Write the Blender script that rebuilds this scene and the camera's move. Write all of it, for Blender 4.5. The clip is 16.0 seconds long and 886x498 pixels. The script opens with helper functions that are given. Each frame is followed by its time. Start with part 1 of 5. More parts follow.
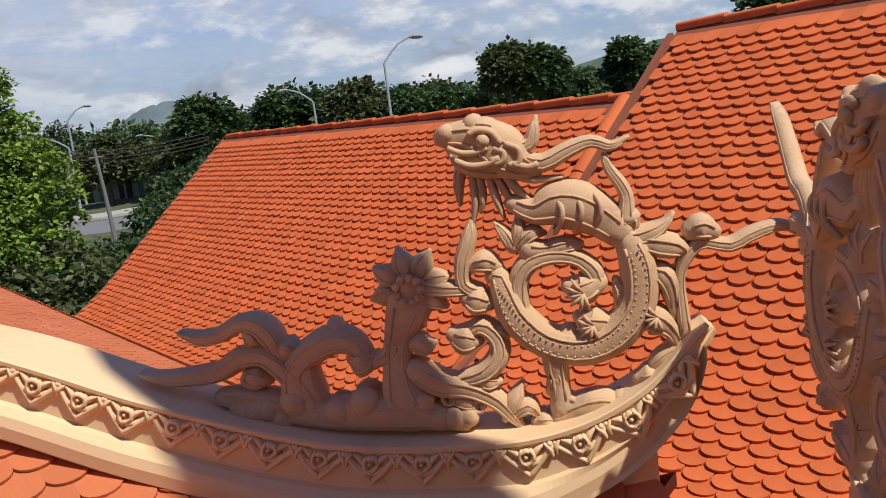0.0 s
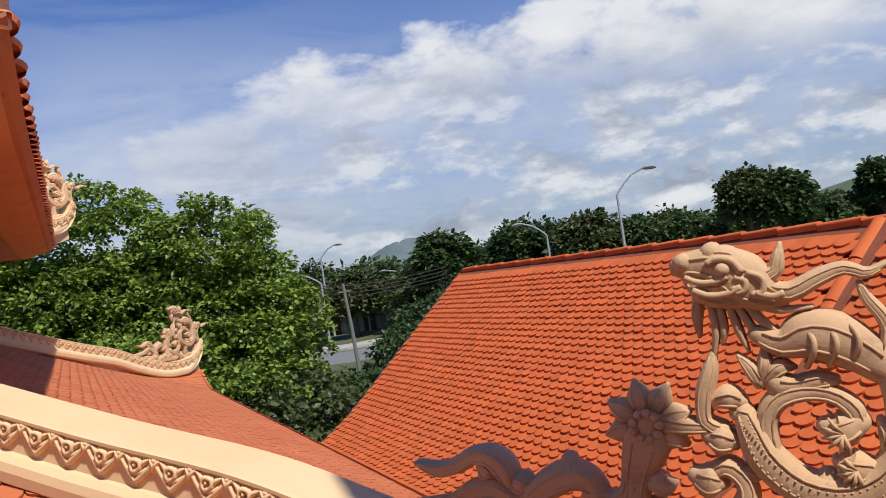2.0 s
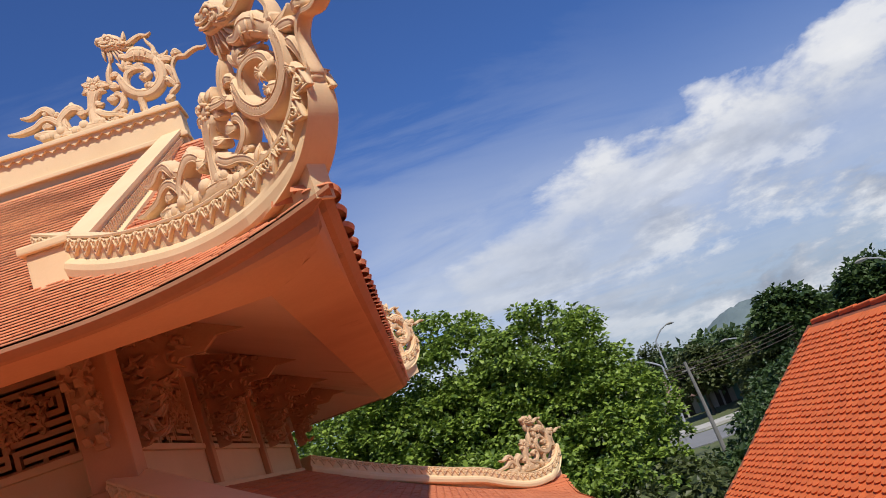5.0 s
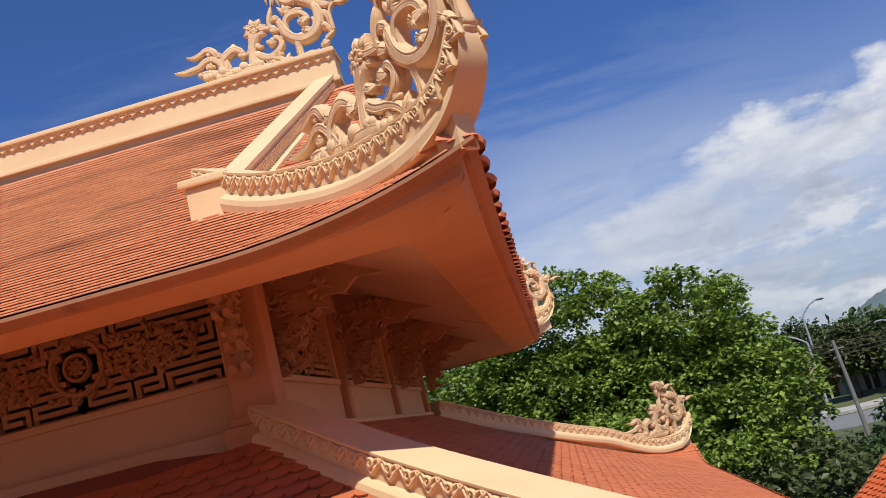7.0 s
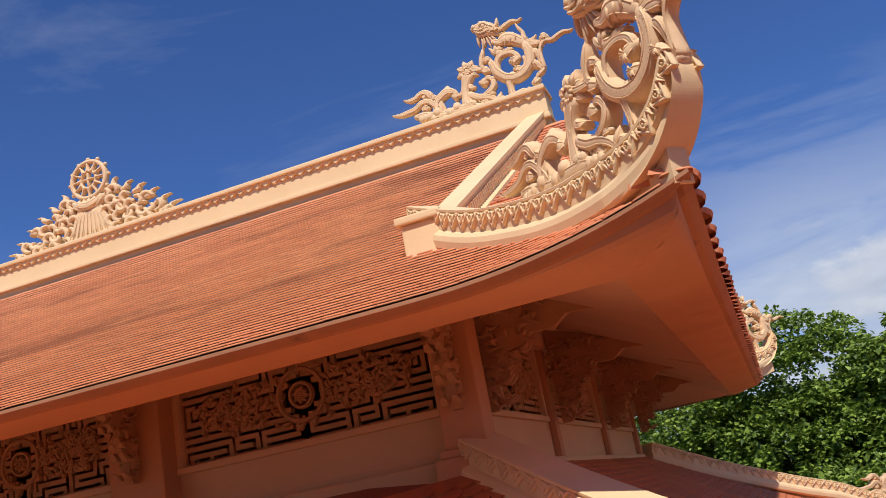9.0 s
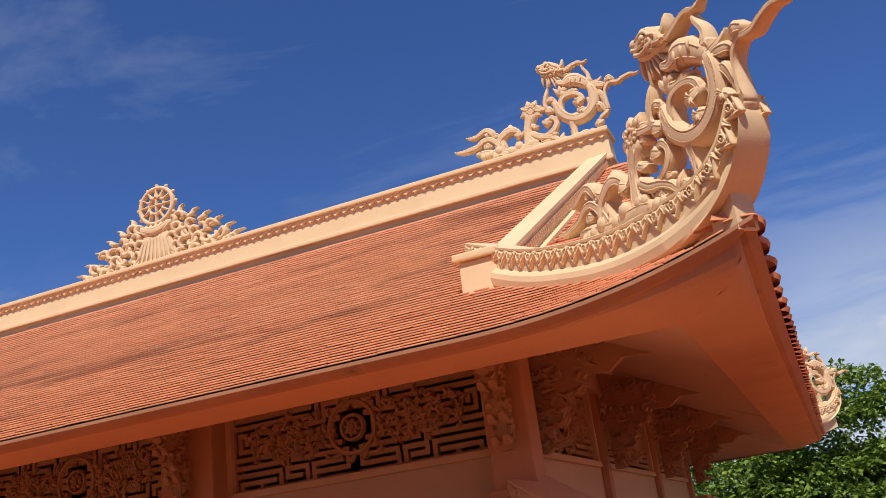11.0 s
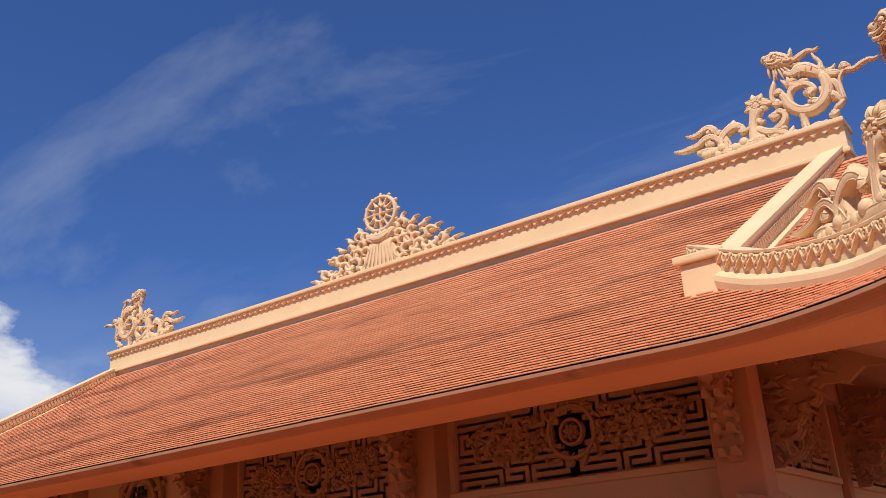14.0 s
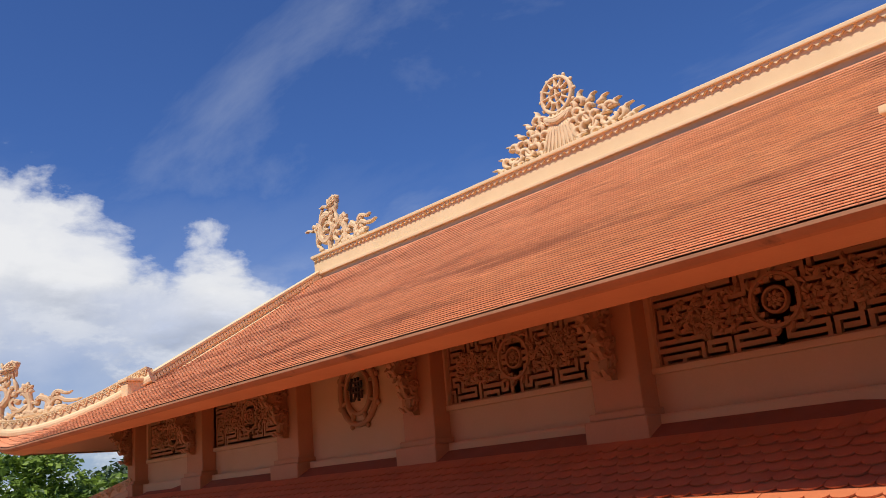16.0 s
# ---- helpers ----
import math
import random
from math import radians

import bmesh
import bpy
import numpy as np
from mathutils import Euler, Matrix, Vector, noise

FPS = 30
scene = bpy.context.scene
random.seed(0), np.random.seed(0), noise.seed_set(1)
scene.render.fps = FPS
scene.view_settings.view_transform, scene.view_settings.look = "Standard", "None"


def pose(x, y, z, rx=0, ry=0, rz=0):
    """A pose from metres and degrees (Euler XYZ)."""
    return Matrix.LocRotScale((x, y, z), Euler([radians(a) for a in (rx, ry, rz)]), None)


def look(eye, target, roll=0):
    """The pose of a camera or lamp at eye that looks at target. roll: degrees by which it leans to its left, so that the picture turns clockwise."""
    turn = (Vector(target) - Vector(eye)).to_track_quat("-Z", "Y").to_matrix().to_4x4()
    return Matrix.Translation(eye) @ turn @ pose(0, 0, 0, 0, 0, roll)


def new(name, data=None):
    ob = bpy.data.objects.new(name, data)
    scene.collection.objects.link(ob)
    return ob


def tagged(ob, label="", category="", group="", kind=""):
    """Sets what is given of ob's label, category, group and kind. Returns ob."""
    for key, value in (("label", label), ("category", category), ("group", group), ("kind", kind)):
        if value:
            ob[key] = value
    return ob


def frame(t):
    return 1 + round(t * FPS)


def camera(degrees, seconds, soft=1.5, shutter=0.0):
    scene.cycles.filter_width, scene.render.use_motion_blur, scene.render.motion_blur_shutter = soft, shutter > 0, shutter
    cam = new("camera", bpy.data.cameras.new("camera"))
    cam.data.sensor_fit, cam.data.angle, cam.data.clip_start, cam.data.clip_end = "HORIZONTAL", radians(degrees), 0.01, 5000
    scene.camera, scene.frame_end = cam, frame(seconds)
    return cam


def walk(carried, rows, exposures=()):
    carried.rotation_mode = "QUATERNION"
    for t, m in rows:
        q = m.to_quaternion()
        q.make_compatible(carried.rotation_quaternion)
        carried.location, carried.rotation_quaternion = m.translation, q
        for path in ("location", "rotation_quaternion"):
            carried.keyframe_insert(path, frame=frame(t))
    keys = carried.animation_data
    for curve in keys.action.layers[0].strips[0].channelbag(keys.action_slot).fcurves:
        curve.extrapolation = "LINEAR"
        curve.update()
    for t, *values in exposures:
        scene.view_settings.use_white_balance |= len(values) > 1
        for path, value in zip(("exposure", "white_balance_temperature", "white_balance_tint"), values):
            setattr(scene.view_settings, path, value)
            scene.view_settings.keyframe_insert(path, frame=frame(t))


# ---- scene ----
H = 5.6  # height of the eye over the ground

cam = camera(52.497, 16.0, soft=0.95)
# seconds, azimuth, elevation and roll in degrees
TURNS = [
    (0.0, -126.50, -9.51, -7.15),
    (0.5, -123.81, -7.82, -6.88),
    (1.0, -120.93, -6.05, -7.11),
    (1.5, -117.70, -3.25, -7.33),
    (2.0, -112.96, 0.80, -8.51),
    (2.5, -109.67, 5.38, -10.09),
    (3.0, -106.65, 10.29, -11.63),
    (3.5, -104.11, 12.10, -14.07),
    (4.0, -100.45, 12.18, -17.73),
    (4.2, -98.91, 12.01, -18.64),
    (6.3, -90.02, 11.51, -16.94),
    (6.5, -88.89, 11.61, -16.01),
    (7.0, -85.19, 11.14, -14.27),
    (7.5, -82.63, 13.17, -13.40),
    (8.0, -80.48, 15.35, -12.64),
    (8.5, -76.97, 16.52, -11.78),
    (9.0, -72.33, 16.29, -10.93),
    (9.2, -70.00, 15.97, -10.38),
    (11.3, -68.35, 19.90, -6.92),
    (11.5, -67.63, 20.33, -6.38),
    (12.0, -65.34, 21.66, -6.18),
    (12.5, -62.88, 22.85, -6.01),
    (13.0, -60.00, 24.18, -5.09),
    (13.5, -56.88, 22.01, -4.30),
    (14.0, -54.39, 20.79, -3.44),
    (14.5, -50.81, 18.13, -3.07),
    (15.0, -47.00, 16.33, -2.84),
    (15.5, -44.01, 15.66, -2.88),
    (16.0, -41.61, 14.39, -5.10),
]


def aim(az, el, roll, eye=(0.0, 0.0, H)):
    a, e = radians(az), radians(el)
    way = Vector((math.cos(a) * math.cos(e), math.sin(a) * math.cos(e), math.sin(e)))
    return look(eye, Vector(eye) + way, roll)


walk(cam, [(t, aim(az, el, roll)) for t, az, el, roll in TURNS])

# ---- light ----
SUN = Vector((-0.13, 0.67, 1.0)).normalized()
sun_el = math.asin(SUN.z)
sun_az = math.atan2(SUN.y, SUN.x)
world = bpy.data.worlds.new("sky")
scene.world = world
world.use_nodes = True
scene.view_settings.exposure = -0.12
lamp = bpy.data.lights.new("sun", "SUN")
lamp.energy, lamp.angle, lamp.color = 5.0, radians(0.5), (1.0, 0.95, 0.86)
sun = new("sun", lamp)
sun.matrix_world = look((0, 0, 60), Vector((0, 0, 60)) - SUN)


class Graph:
    """A thin wrapper round a node tree."""

    def __init__(self, tree):
        self.tree = tree
        tree.nodes.clear()

    def node(self, kind, **sockets):
        n = self.tree.nodes.new(kind)
        for key, value in sockets.items():
            s = n.inputs[int(key[1:])] if key[0] == "i" and key[1:].isdigit() else n.inputs[key.replace("_", " ")]
            if isinstance(value, bpy.types.NodeSocket):
                self.tree.links.new(value, s)
            else:
                s.default_value = value
        return n

    def math(self, op, a, b=0.0, c=0.0, clamp=False):
        n = self.node("ShaderNodeMath", i0=a, i1=b, i2=c)
        n.operation, n.use_clamp = op, clamp
        return n.outputs[0]

    def ramp(self, fac, stops, smooth=False):
        n = self.node("ShaderNodeValToRGB", i0=fac)
        r = n.color_ramp
        if smooth:
            r.interpolation = "EASE"
        while len(r.elements) < len(stops):
            r.elements.new(0.5)
        for e, (p, c) in zip(r.elements, stops):
            e.position = p
            e.color = (c, c, c, 1) if isinstance(c, (int, float)) else (*c, 1)
        return n.outputs[0]

    def mix(self, fac, a, b, blend="MIX"):
        n = self.node("ShaderNodeMix", i0=fac, i6=a, i7=b)
        n.data_type, n.blend_type = "RGBA", blend
        return n.outputs[2]

    def noise(self, vec, scale, detail=6.0, rough=0.55, distortion=0.0):
        n = self.node("ShaderNodeTexNoise", Vector=vec, Scale=scale, Detail=detail, Roughness=rough, Distortion=distortion)
        return n.outputs[0]


SKY_TINT = (0.60, 0.88, 1.46, 1.0)


def make_sky():
    g = Graph(world.node_tree)
    out = g.node("ShaderNodeOutputWorld")
    sky = g.node("ShaderNodeTexSky")
    sky.sky_type, sky.sun_disc = "NISHITA", False
    sky.sun_elevation, sky.sun_rotation = sun_el, math.pi / 2 - sun_az
    sky.air_density, sky.dust_density, sky.ozone_density, sky.altitude = 1.0, 0.4, 3.0, 100.0
    co = g.node("ShaderNodeTexCoord").outputs["Generated"]
    sep = g.node("ShaderNodeSeparateXYZ", i0=co)
    x, y, z = sep.outputs
    zz = g.math("MAXIMUM", z, 0.0)
    turn = g.math("ADD", g.math("DIVIDE", g.math("ARCTAN2", y, x), 2 * math.pi), 0.5)  # 0 at -180 degrees, 0.5 at 0

    def round_horizon(*stops):
        return g.ramp(turn, [((az + 180) / 360, v) for az, v in stops], True)

    # how high the cloud bank reaches round the horizon, as the sine of its elevation
    reach = round_horizon((-180, 0.40), (-150, 0.37), (-137, 0.32), (-128, 0.235), (-117, 0.250), (-108, 0.235), (-100, 0.20), (-90, 0.06), (-60, 0.0), (-34, 0.15), (-26, 0.25), (-14, 0.35), (20, 0.30), (90, 0.10))
    side = g.node("ShaderNodeMapping", Vector=co, Scale=(1.0, 1.0, 1.9))
    lumps = g.noise(side.outputs[0], 8.5, 12.0, 0.58, 0.15)
    big = g.noise(side.outputs[0], 3.0, 3.0, 0.5, 0.2)
    swell = g.math("ADD", g.math("MULTIPLY", g.math("SUBTRACT", lumps, 0.5), 0.26), g.math("MULTIPLY", g.math("SUBTRACT", big, 0.5), 0.16))
    edge = g.math("SUBTRACT", g.math("ADD", reach, swell), zz)
    bank = g.ramp(g.math("ADD", g.math("MULTIPLY", edge, 4.0), 0.5), [(0.44, 0.0), (0.52, 0.55), (0.60, 0.9), (0.75, 1.0)])
    # towards the horizon the bank breaks up into a bluish haze with separate grey heaps
    thin = g.ramp(g.math("ADD", zz, g.math("MULTIPLY", g.math("SUBTRACT", big, 0.5), 0.22)), [(0.05, 0.50), (0.14, 0.42), (0.22, 1.0)])
    mask = g.math("MULTIPLY", bank, thin)
    heaps_at = g.node("ShaderNodeMapping", Vector=co, Scale=(1.0, 1.0, 2.4))
    heaps = g.noise(heaps_at.outputs[0], 9.0, 12.0, 0.62, 0.1)
    low = g.math("MULTIPLY", round_horizon((-180, 1.0), (-112, 1.0), (-102, 0.45), (-92, 0.2), (-60, 0.0), (-36, 0.7), (-15, 1.0), (30, 0.6), (90, 0.2)), g.ramp(zz, [(0.12, 1.0), (0.26, 0.0)]))
    heap = g.math("MULTIPLY", g.ramp(heaps, [(0.45, 0.0), (0.56, 0.7), (0.68, 1.0)]), low, clamp=True)
    # the undersides are grey
    above = g.node("ShaderNodeMapping", Vector=co, Location=(0.0, 0.0, -0.045), Scale=(1.0, 1.0, 2.4))
    higher = g.noise(above.outputs[0], 9.0, 5.0, 0.5, 0.1)
    body = g.ramp(g.math("ADD", g.math("SUBTRACT", higher, heaps), 0.5), [(0.40, (1.0, 1.0, 1.0)), (0.50, (0.70, 0.72, 0.77)), (0.62, (0.38, 0.41, 0.48))])
    tone = g.ramp(g.math("ADD", zz, g.math("MULTIPLY", g.math("SUBTRACT", lumps, 0.5), 0.25)), [(0.04, (0.46, 0.52, 0.61)), (0.14, (0.66, 0.70, 0.77)), (0.24, (1.0, 1.0, 1.0))])
    # thin high veils, stretched along one way
    flat = g.math("ADD", zz, 0.16)
    plane = g.node("ShaderNodeCombineXYZ", i0=g.math("DIVIDE", x, flat), i1=g.math("DIVIDE", y, flat), i2=0.0).outputs[0]
    streak = g.node("ShaderNodeMapping", Vector=plane, Rotation=(0, 0, 0.9), Scale=(0.55, 1.25, 1.0))
    fibre = g.noise(streak.outputs[0], 1.3, 9.0, 0.6, 0.9)
    veil = g.math("MULTIPLY", round_horizon((-180, 0.3), (-112, 0.5), (-104, 0.8), (-94, 1.0), (-84, 0.6), (-72, 0.0), (-30, 0.3), (0, 0.3)), g.ramp(g.math("ADD", zz, g.math("MULTIPLY", g.math("SUBTRACT", fibre, 0.5), 0.35)), [(0.08, 0.95), (0.22, 0.66), (0.36, 0.0)]))
    sheet = g.math("MULTIPLY", veil, g.ramp(fibre, [(0.38, 0.30), (0.60, 1.0)]))
    wisps = g.math("MAXIMUM", sheet, g.ramp(fibre, [(0.58, 0.0), (0.80, 0.22)]))
    base = g.mix(1.0, sky.outputs[0], SKY_TINT, "MULTIPLY")
    cloud = g.mix(1.0, tone, (11.3, 11.4, 11.7, 1.0), "MULTIPLY")
    heaped = g.mix(1.0, body, (10.6, 10.8, 11.2, 1.0), "MULTIPLY")
    c1 = g.mix(wisps, base, (8.4, 9.0, 10.0, 1.0))
    c2 = g.mix(heap, g.mix(mask, c1, cloud), heaped)
    bg = g.node("ShaderNodeBackground", Color=c2, Strength=0.08)
    g.tree.links.new(bg.outputs[0], out.inputs[0])


make_sky()

# ---- materials ----
def surface(name, low, high, scale=3.0, rough=0.8, bump=0.25, fine=60.0, spot=None, spot_scale=1.2, spot_at=0.62, vary=0.0, metal=0.0, island=False, streak=None):
    """Paint, plaster, clay or wood: two tones at a coarse scale, fine grain and, where given, stains of another tone."""
    m = bpy.data.materials.new(name)
    m.use_nodes = True
    g = Graph(m.node_tree)
    out = g.node("ShaderNodeOutputMaterial")
    co = g.node("ShaderNodeTexCoord").outputs["Object"]
    if streak:
        co = g.node("ShaderNodeMapping", Vector=co, Scale=streak).outputs[0]
    coarse = g.noise(co, scale, 5.0, 0.6)
    grain = g.noise(co, fine, 4.0, 0.6)
    f = g.math("ADD", g.math("MULTIPLY", coarse, 0.75), g.math("MULTIPLY", grain, 0.25))
    col = g.mix(g.ramp(f, [(0.32, 0.0), (0.68, 1.0)]), (*low, 1), (*high, 1))
    if vary:
        r = (g.node("ShaderNodeNewGeometry").outputs["Random Per Island"] if island else g.node("ShaderNodeObjectInfo").outputs["Random"])
        k = g.math("ADD", g.math("MULTIPLY", r, 2 * vary), 1.0 - vary)
        col = g.mix(1.0, col, g.node("ShaderNodeCombineXYZ", i0=k, i1=k, i2=k).outputs[0], "MULTIPLY")
    if spot:
        s = g.ramp(g.noise(co, spot_scale, 7.0, 0.65, 0.4), [(spot_at, 0.0), (spot_at + 0.12, 0.8)])
        col = g.mix(s, col, (*spot, 1))
    b = g.node("ShaderNodeBump", Strength=bump, Distance=0.01, Height=f)
    bsdf = g.node("ShaderNodeBsdfPrincipled", Base_Color=col, Roughness=rough, Metallic=metal, Normal=b.outputs[0])
    g.tree.links.new(bsdf.outputs[0], out.inputs[0])
    return m


CREAM = surface("cream_paint", (0.74, 0.51, 0.28), (0.82, 0.59, 0.34), 2.0, 0.75, 0.15, 70, (0.50, 0.33, 0.20), 1.7, 0.66)
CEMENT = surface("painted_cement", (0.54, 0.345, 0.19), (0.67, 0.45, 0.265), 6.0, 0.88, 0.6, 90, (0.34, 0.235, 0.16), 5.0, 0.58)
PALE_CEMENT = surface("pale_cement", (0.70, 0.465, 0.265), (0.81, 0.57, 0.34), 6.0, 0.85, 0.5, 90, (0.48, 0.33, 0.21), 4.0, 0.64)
EAVE = surface("ochre_plaster", (0.47, 0.225, 0.115), (0.57, 0.29, 0.15), 1.6, 0.8, 0.2, 60, (0.40, 0.17, 0.09), 2.2, 0.64)
# stains, plus the shade of the overhanging tiles put into the brown
STAIN_AND_SHADE = surface("stained_shaded_edge", (0.33, 0.145, 0.072), (0.45, 0.205, 0.105), 2.2, 0.9, 0.3, 50, (0.09, 0.05, 0.035), 2.6, 0.60)
WALL = surface("wall_paint", (0.63, 0.405, 0.225), (0.70, 0.465, 0.27), 1.2, 0.8, 0.12, 80, (0.52, 0.32, 0.20), 1.0, 0.66)
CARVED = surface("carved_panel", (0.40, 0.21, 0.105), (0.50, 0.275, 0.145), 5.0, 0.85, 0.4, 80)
DARK = surface("dark_void", (0.05, 0.036, 0.028), (0.07, 0.05, 0.04), 3.0, 0.9, 0.0)
TILE = surface("clay_tile", (0.58, 0.118, 0.028), (0.69, 0.165, 0.042), 9.0, 0.78, 0.25, 130, (0.45, 0.10, 0.04), 2.5, 0.64, vary=0.09, island=True)
TILE_ONE = surface("clay_tile_single", (0.58, 0.118, 0.028), (0.69, 0.165, 0.042), 9.0, 0.78, 0.25, 130, (0.62, 0.40, 0.27), 16.0, 0.72, vary=0.09)
OLD_TILE = surface("weathered_tile", (0.58, 0.185, 0.078), (0.80, 0.33, 0.16), 2.2, 0.8, 0.3, 26, (0.33, 0.092, 0.040), 1.1, 0.50, vary=0.05, island=True, streak=(0.45, 1.6, 1.6))
OLD_TILE_ONE = surface("weathered_tile_single", (0.58, 0.185, 0.078), (0.80, 0.33, 0.16), 2.2, 0.8, 0.3, 26, (0.40, 0.12, 0.055), 1.1, 0.60, vary=0.08)
SOFFIT = surface("soffit_paint", (0.54, 0.315, 0.20), (0.62, 0.38, 0.25), 1.4, 0.85, 0.15, 60, (0.40, 0.20, 0.11), 1.3, 0.6)
COLUMN = surface("column_paint", (0.50, 0.245, 0.12), (0.58, 0.30, 0.155), 1.5, 0.8, 0.15, 70, (0.44, 0.21, 0.11), 1.2, 0.62)
LOWER_TILE = surface("lower_roof_tile", (0.47, 0.128, 0.046), (0.60, 0.185, 0.070), 1.6, 0.8, 0.3, 120, (0.36, 0.105, 0.045), 1.0, 0.58, vary=0.04, island=True)
LOWER_TILE_ONE = surface("lower_roof_tile_single", (0.47, 0.128, 0.046), (0.60, 0.185, 0.070), 1.6, 0.8, 0.3, 120, (0.33, 0.105, 0.05), 1.0, 0.58, vary=0.06)
UNDER = surface("roof_bed", (0.24, 0.075, 0.036), (0.32, 0.10, 0.05), 4.0, 0.9, 0.2)
GRASS = surface("grass_ground", (0.05, 0.07, 0.02), (0.11, 0.12, 0.045), 0.25, 0.95, 0.4, 8.0, (0.18, 0.13, 0.08), 0.05, 0.58)
ROAD = surface("asphalt", (0.16, 0.16, 0.165), (0.21, 0.21, 0.21), 0.4, 0.9, 0.1, 20)
BARK = surface("bark", (0.06, 0.045, 0.03), (0.13, 0.10, 0.07), 5.0, 0.95, 0.6, 40)
STEEL = surface("galvanised_steel", (0.36, 0.37, 0.38), (0.44, 0.45, 0.46), 3.0, 0.5, 0.05, 60, metal=0.3)
POLE = surface("worn_pole", (0.15, 0.14, 0.125), (0.22, 0.205, 0.185), 2.0, 0.9, 0.2, 40)
CONCRETE = surface("concrete", (0.34, 0.32, 0.29), (0.46, 0.44, 0.40), 1.5, 0.9, 0.2, 40, (0.22, 0.20, 0.18), 0.9, 0.6)


def leafy(name, low, high, sheen=0.5):
    m = bpy.data.materials.new(name)
    m.use_nodes = True
    g = Graph(m.node_tree)
    out = g.node("ShaderNodeOutputMaterial")
    r = g.node("ShaderNodeNewGeometry").outputs["Random Per Island"]
    col = g.mix(r, (*low, 1), (*high, 1))
    bsdf = g.node("ShaderNodeBsdfPrincipled", Base_Color=col, Roughness=sheen)
    thin = g.node("ShaderNodeBsdfTranslucent", Color=col)
    mixed = g.node("ShaderNodeMixShader", i0=0.3, i1=bsdf.outputs[0], i2=thin.outputs[0])
    g.tree.links.new(mixed.outputs[0], out.inputs[0])
    return m


LEAF = leafy("fresh_leaves", (0.05, 0.10, 0.012), (0.30, 0.41, 0.058))
LEAF_DARK = leafy("dark_leaves", (0.026, 0.055, 0.014), (0.085, 0.135, 0.036))
LEAF_OLIVE = leafy("olive_leaves", (0.042, 0.062, 0.018), (0.12, 0.14, 0.042))

# ---- mesh tools ----
def mesh_object(name, bm, material, parent=None, label="", smooth=False):
    me = bpy.data.meshes.new(name)
    bmesh.ops.recalc_face_normals(bm, faces=bm.faces)
    bm.to_mesh(me)
    bm.free()
    if material:
        me.materials.append(material)
    if smooth:
        me.shade_smooth()
    ob = new(name, me)
    ob.parent = parent
    if label:
        ob["label"] = label
    return ob


def part(name, bm, material, parent, label="", smooth=False):
    return mesh_object(name, bm, material, parent, label, smooth)


def raw(name, verts, faces, material, parent=None, smooth=False):
    me = bpy.data.meshes.new(name)
    me.from_pydata(verts, [], faces)
    me.materials.append(material)
    if smooth:
        me.shade_smooth()
    ob = new(name, me)
    ob.parent = parent
    return ob


def world_of(ob):
    return world_of(ob.parent) @ ob.matrix_basis if ob.parent else ob.matrix_basis.copy()


def settle(ob, m):
    """Puts ob at the pose m in the world, whatever its parent."""
    ob.matrix_basis = (world_of(ob.parent).inverted() @ m) if ob.parent else m
    return ob


def thing(name, place=(0, 0, 0), turn=0.0):
    ob = new(name)
    ob.location, ob.rotation_euler = place, (0, 0, turn)
    ob.empty_display_size = 0.2
    return ob


def box(bm, x0, x1, y0, y1, z0, z1, bevel=0.0, m=None):
    r = bmesh.ops.create_cube(bm, size=1.0)
    t = Matrix.Translation(((x0 + x1) / 2, (y0 + y1) / 2, (z0 + z1) / 2)) @ Matrix.Diagonal((x1 - x0, y1 - y0, z1 - z0, 1))
    bmesh.ops.transform(bm, matrix=(m @ t) if m else t, verts=r["verts"])
    if bevel:
        edges = list({e for v in r["verts"] for e in v.link_edges})
        bmesh.ops.bevel(bm, geom=edges, offset=bevel, segments=2, affect="EDGES", profile=0.6)
    return bm


def boxed(*args, **kw):
    return box(bmesh.new(), *args, **kw)


def sweep(bm, path, section, closed_ends=True, up=Vector((0, 0, 1))):
    """Sweeps a closed section of (across, up) points along a path of (point, across direction or None)."""
    rings = []
    n = len(path)
    for i, p in enumerate(path):
        t = (path[min(i + 1, n - 1)] - path[max(i - 1, 0)]).normalized()
        a = t.cross(up)
        a = a.normalized() if a.length > 1e-5 else Vector((1, 0, 0))
        b = a.cross(t).normalized()
        rings.append([bm.verts.new(p + a * u + b * v) for u, v in section])
    k = len(section)
    for r0, r1 in zip(rings, rings[1:]):
        for j in range(k):
            bm.faces.new((r0[j], r0[(j + 1) % k], r1[(j + 1) % k], r1[j]))
    if closed_ends:
        bm.faces.new(rings[0])
        bm.faces.new(list(reversed(rings[-1])))
    return bm


def spline(points, steps=8):
    """A Catmull-Rom line through points of any dimension."""
    p = [np.array(q, float) for q in points]
    p = [2 * p[0] - p[1]] + p + [2 * p[-1] - p[-2]]
    out = []
    for i in range(1, len(p) - 2):
        a, b, c, d = p[i - 1], p[i], p[i + 1], p[i + 2]
        for s in range(steps):
            t = s / steps
            out.append(0.5 * (2 * b + (c - a) * t + (2 * a - 5 * b + 4 * c - d) * t * t + (3 * b - a - 3 * c + d) * t ** 3))
    out.append(p[-2])
    return out


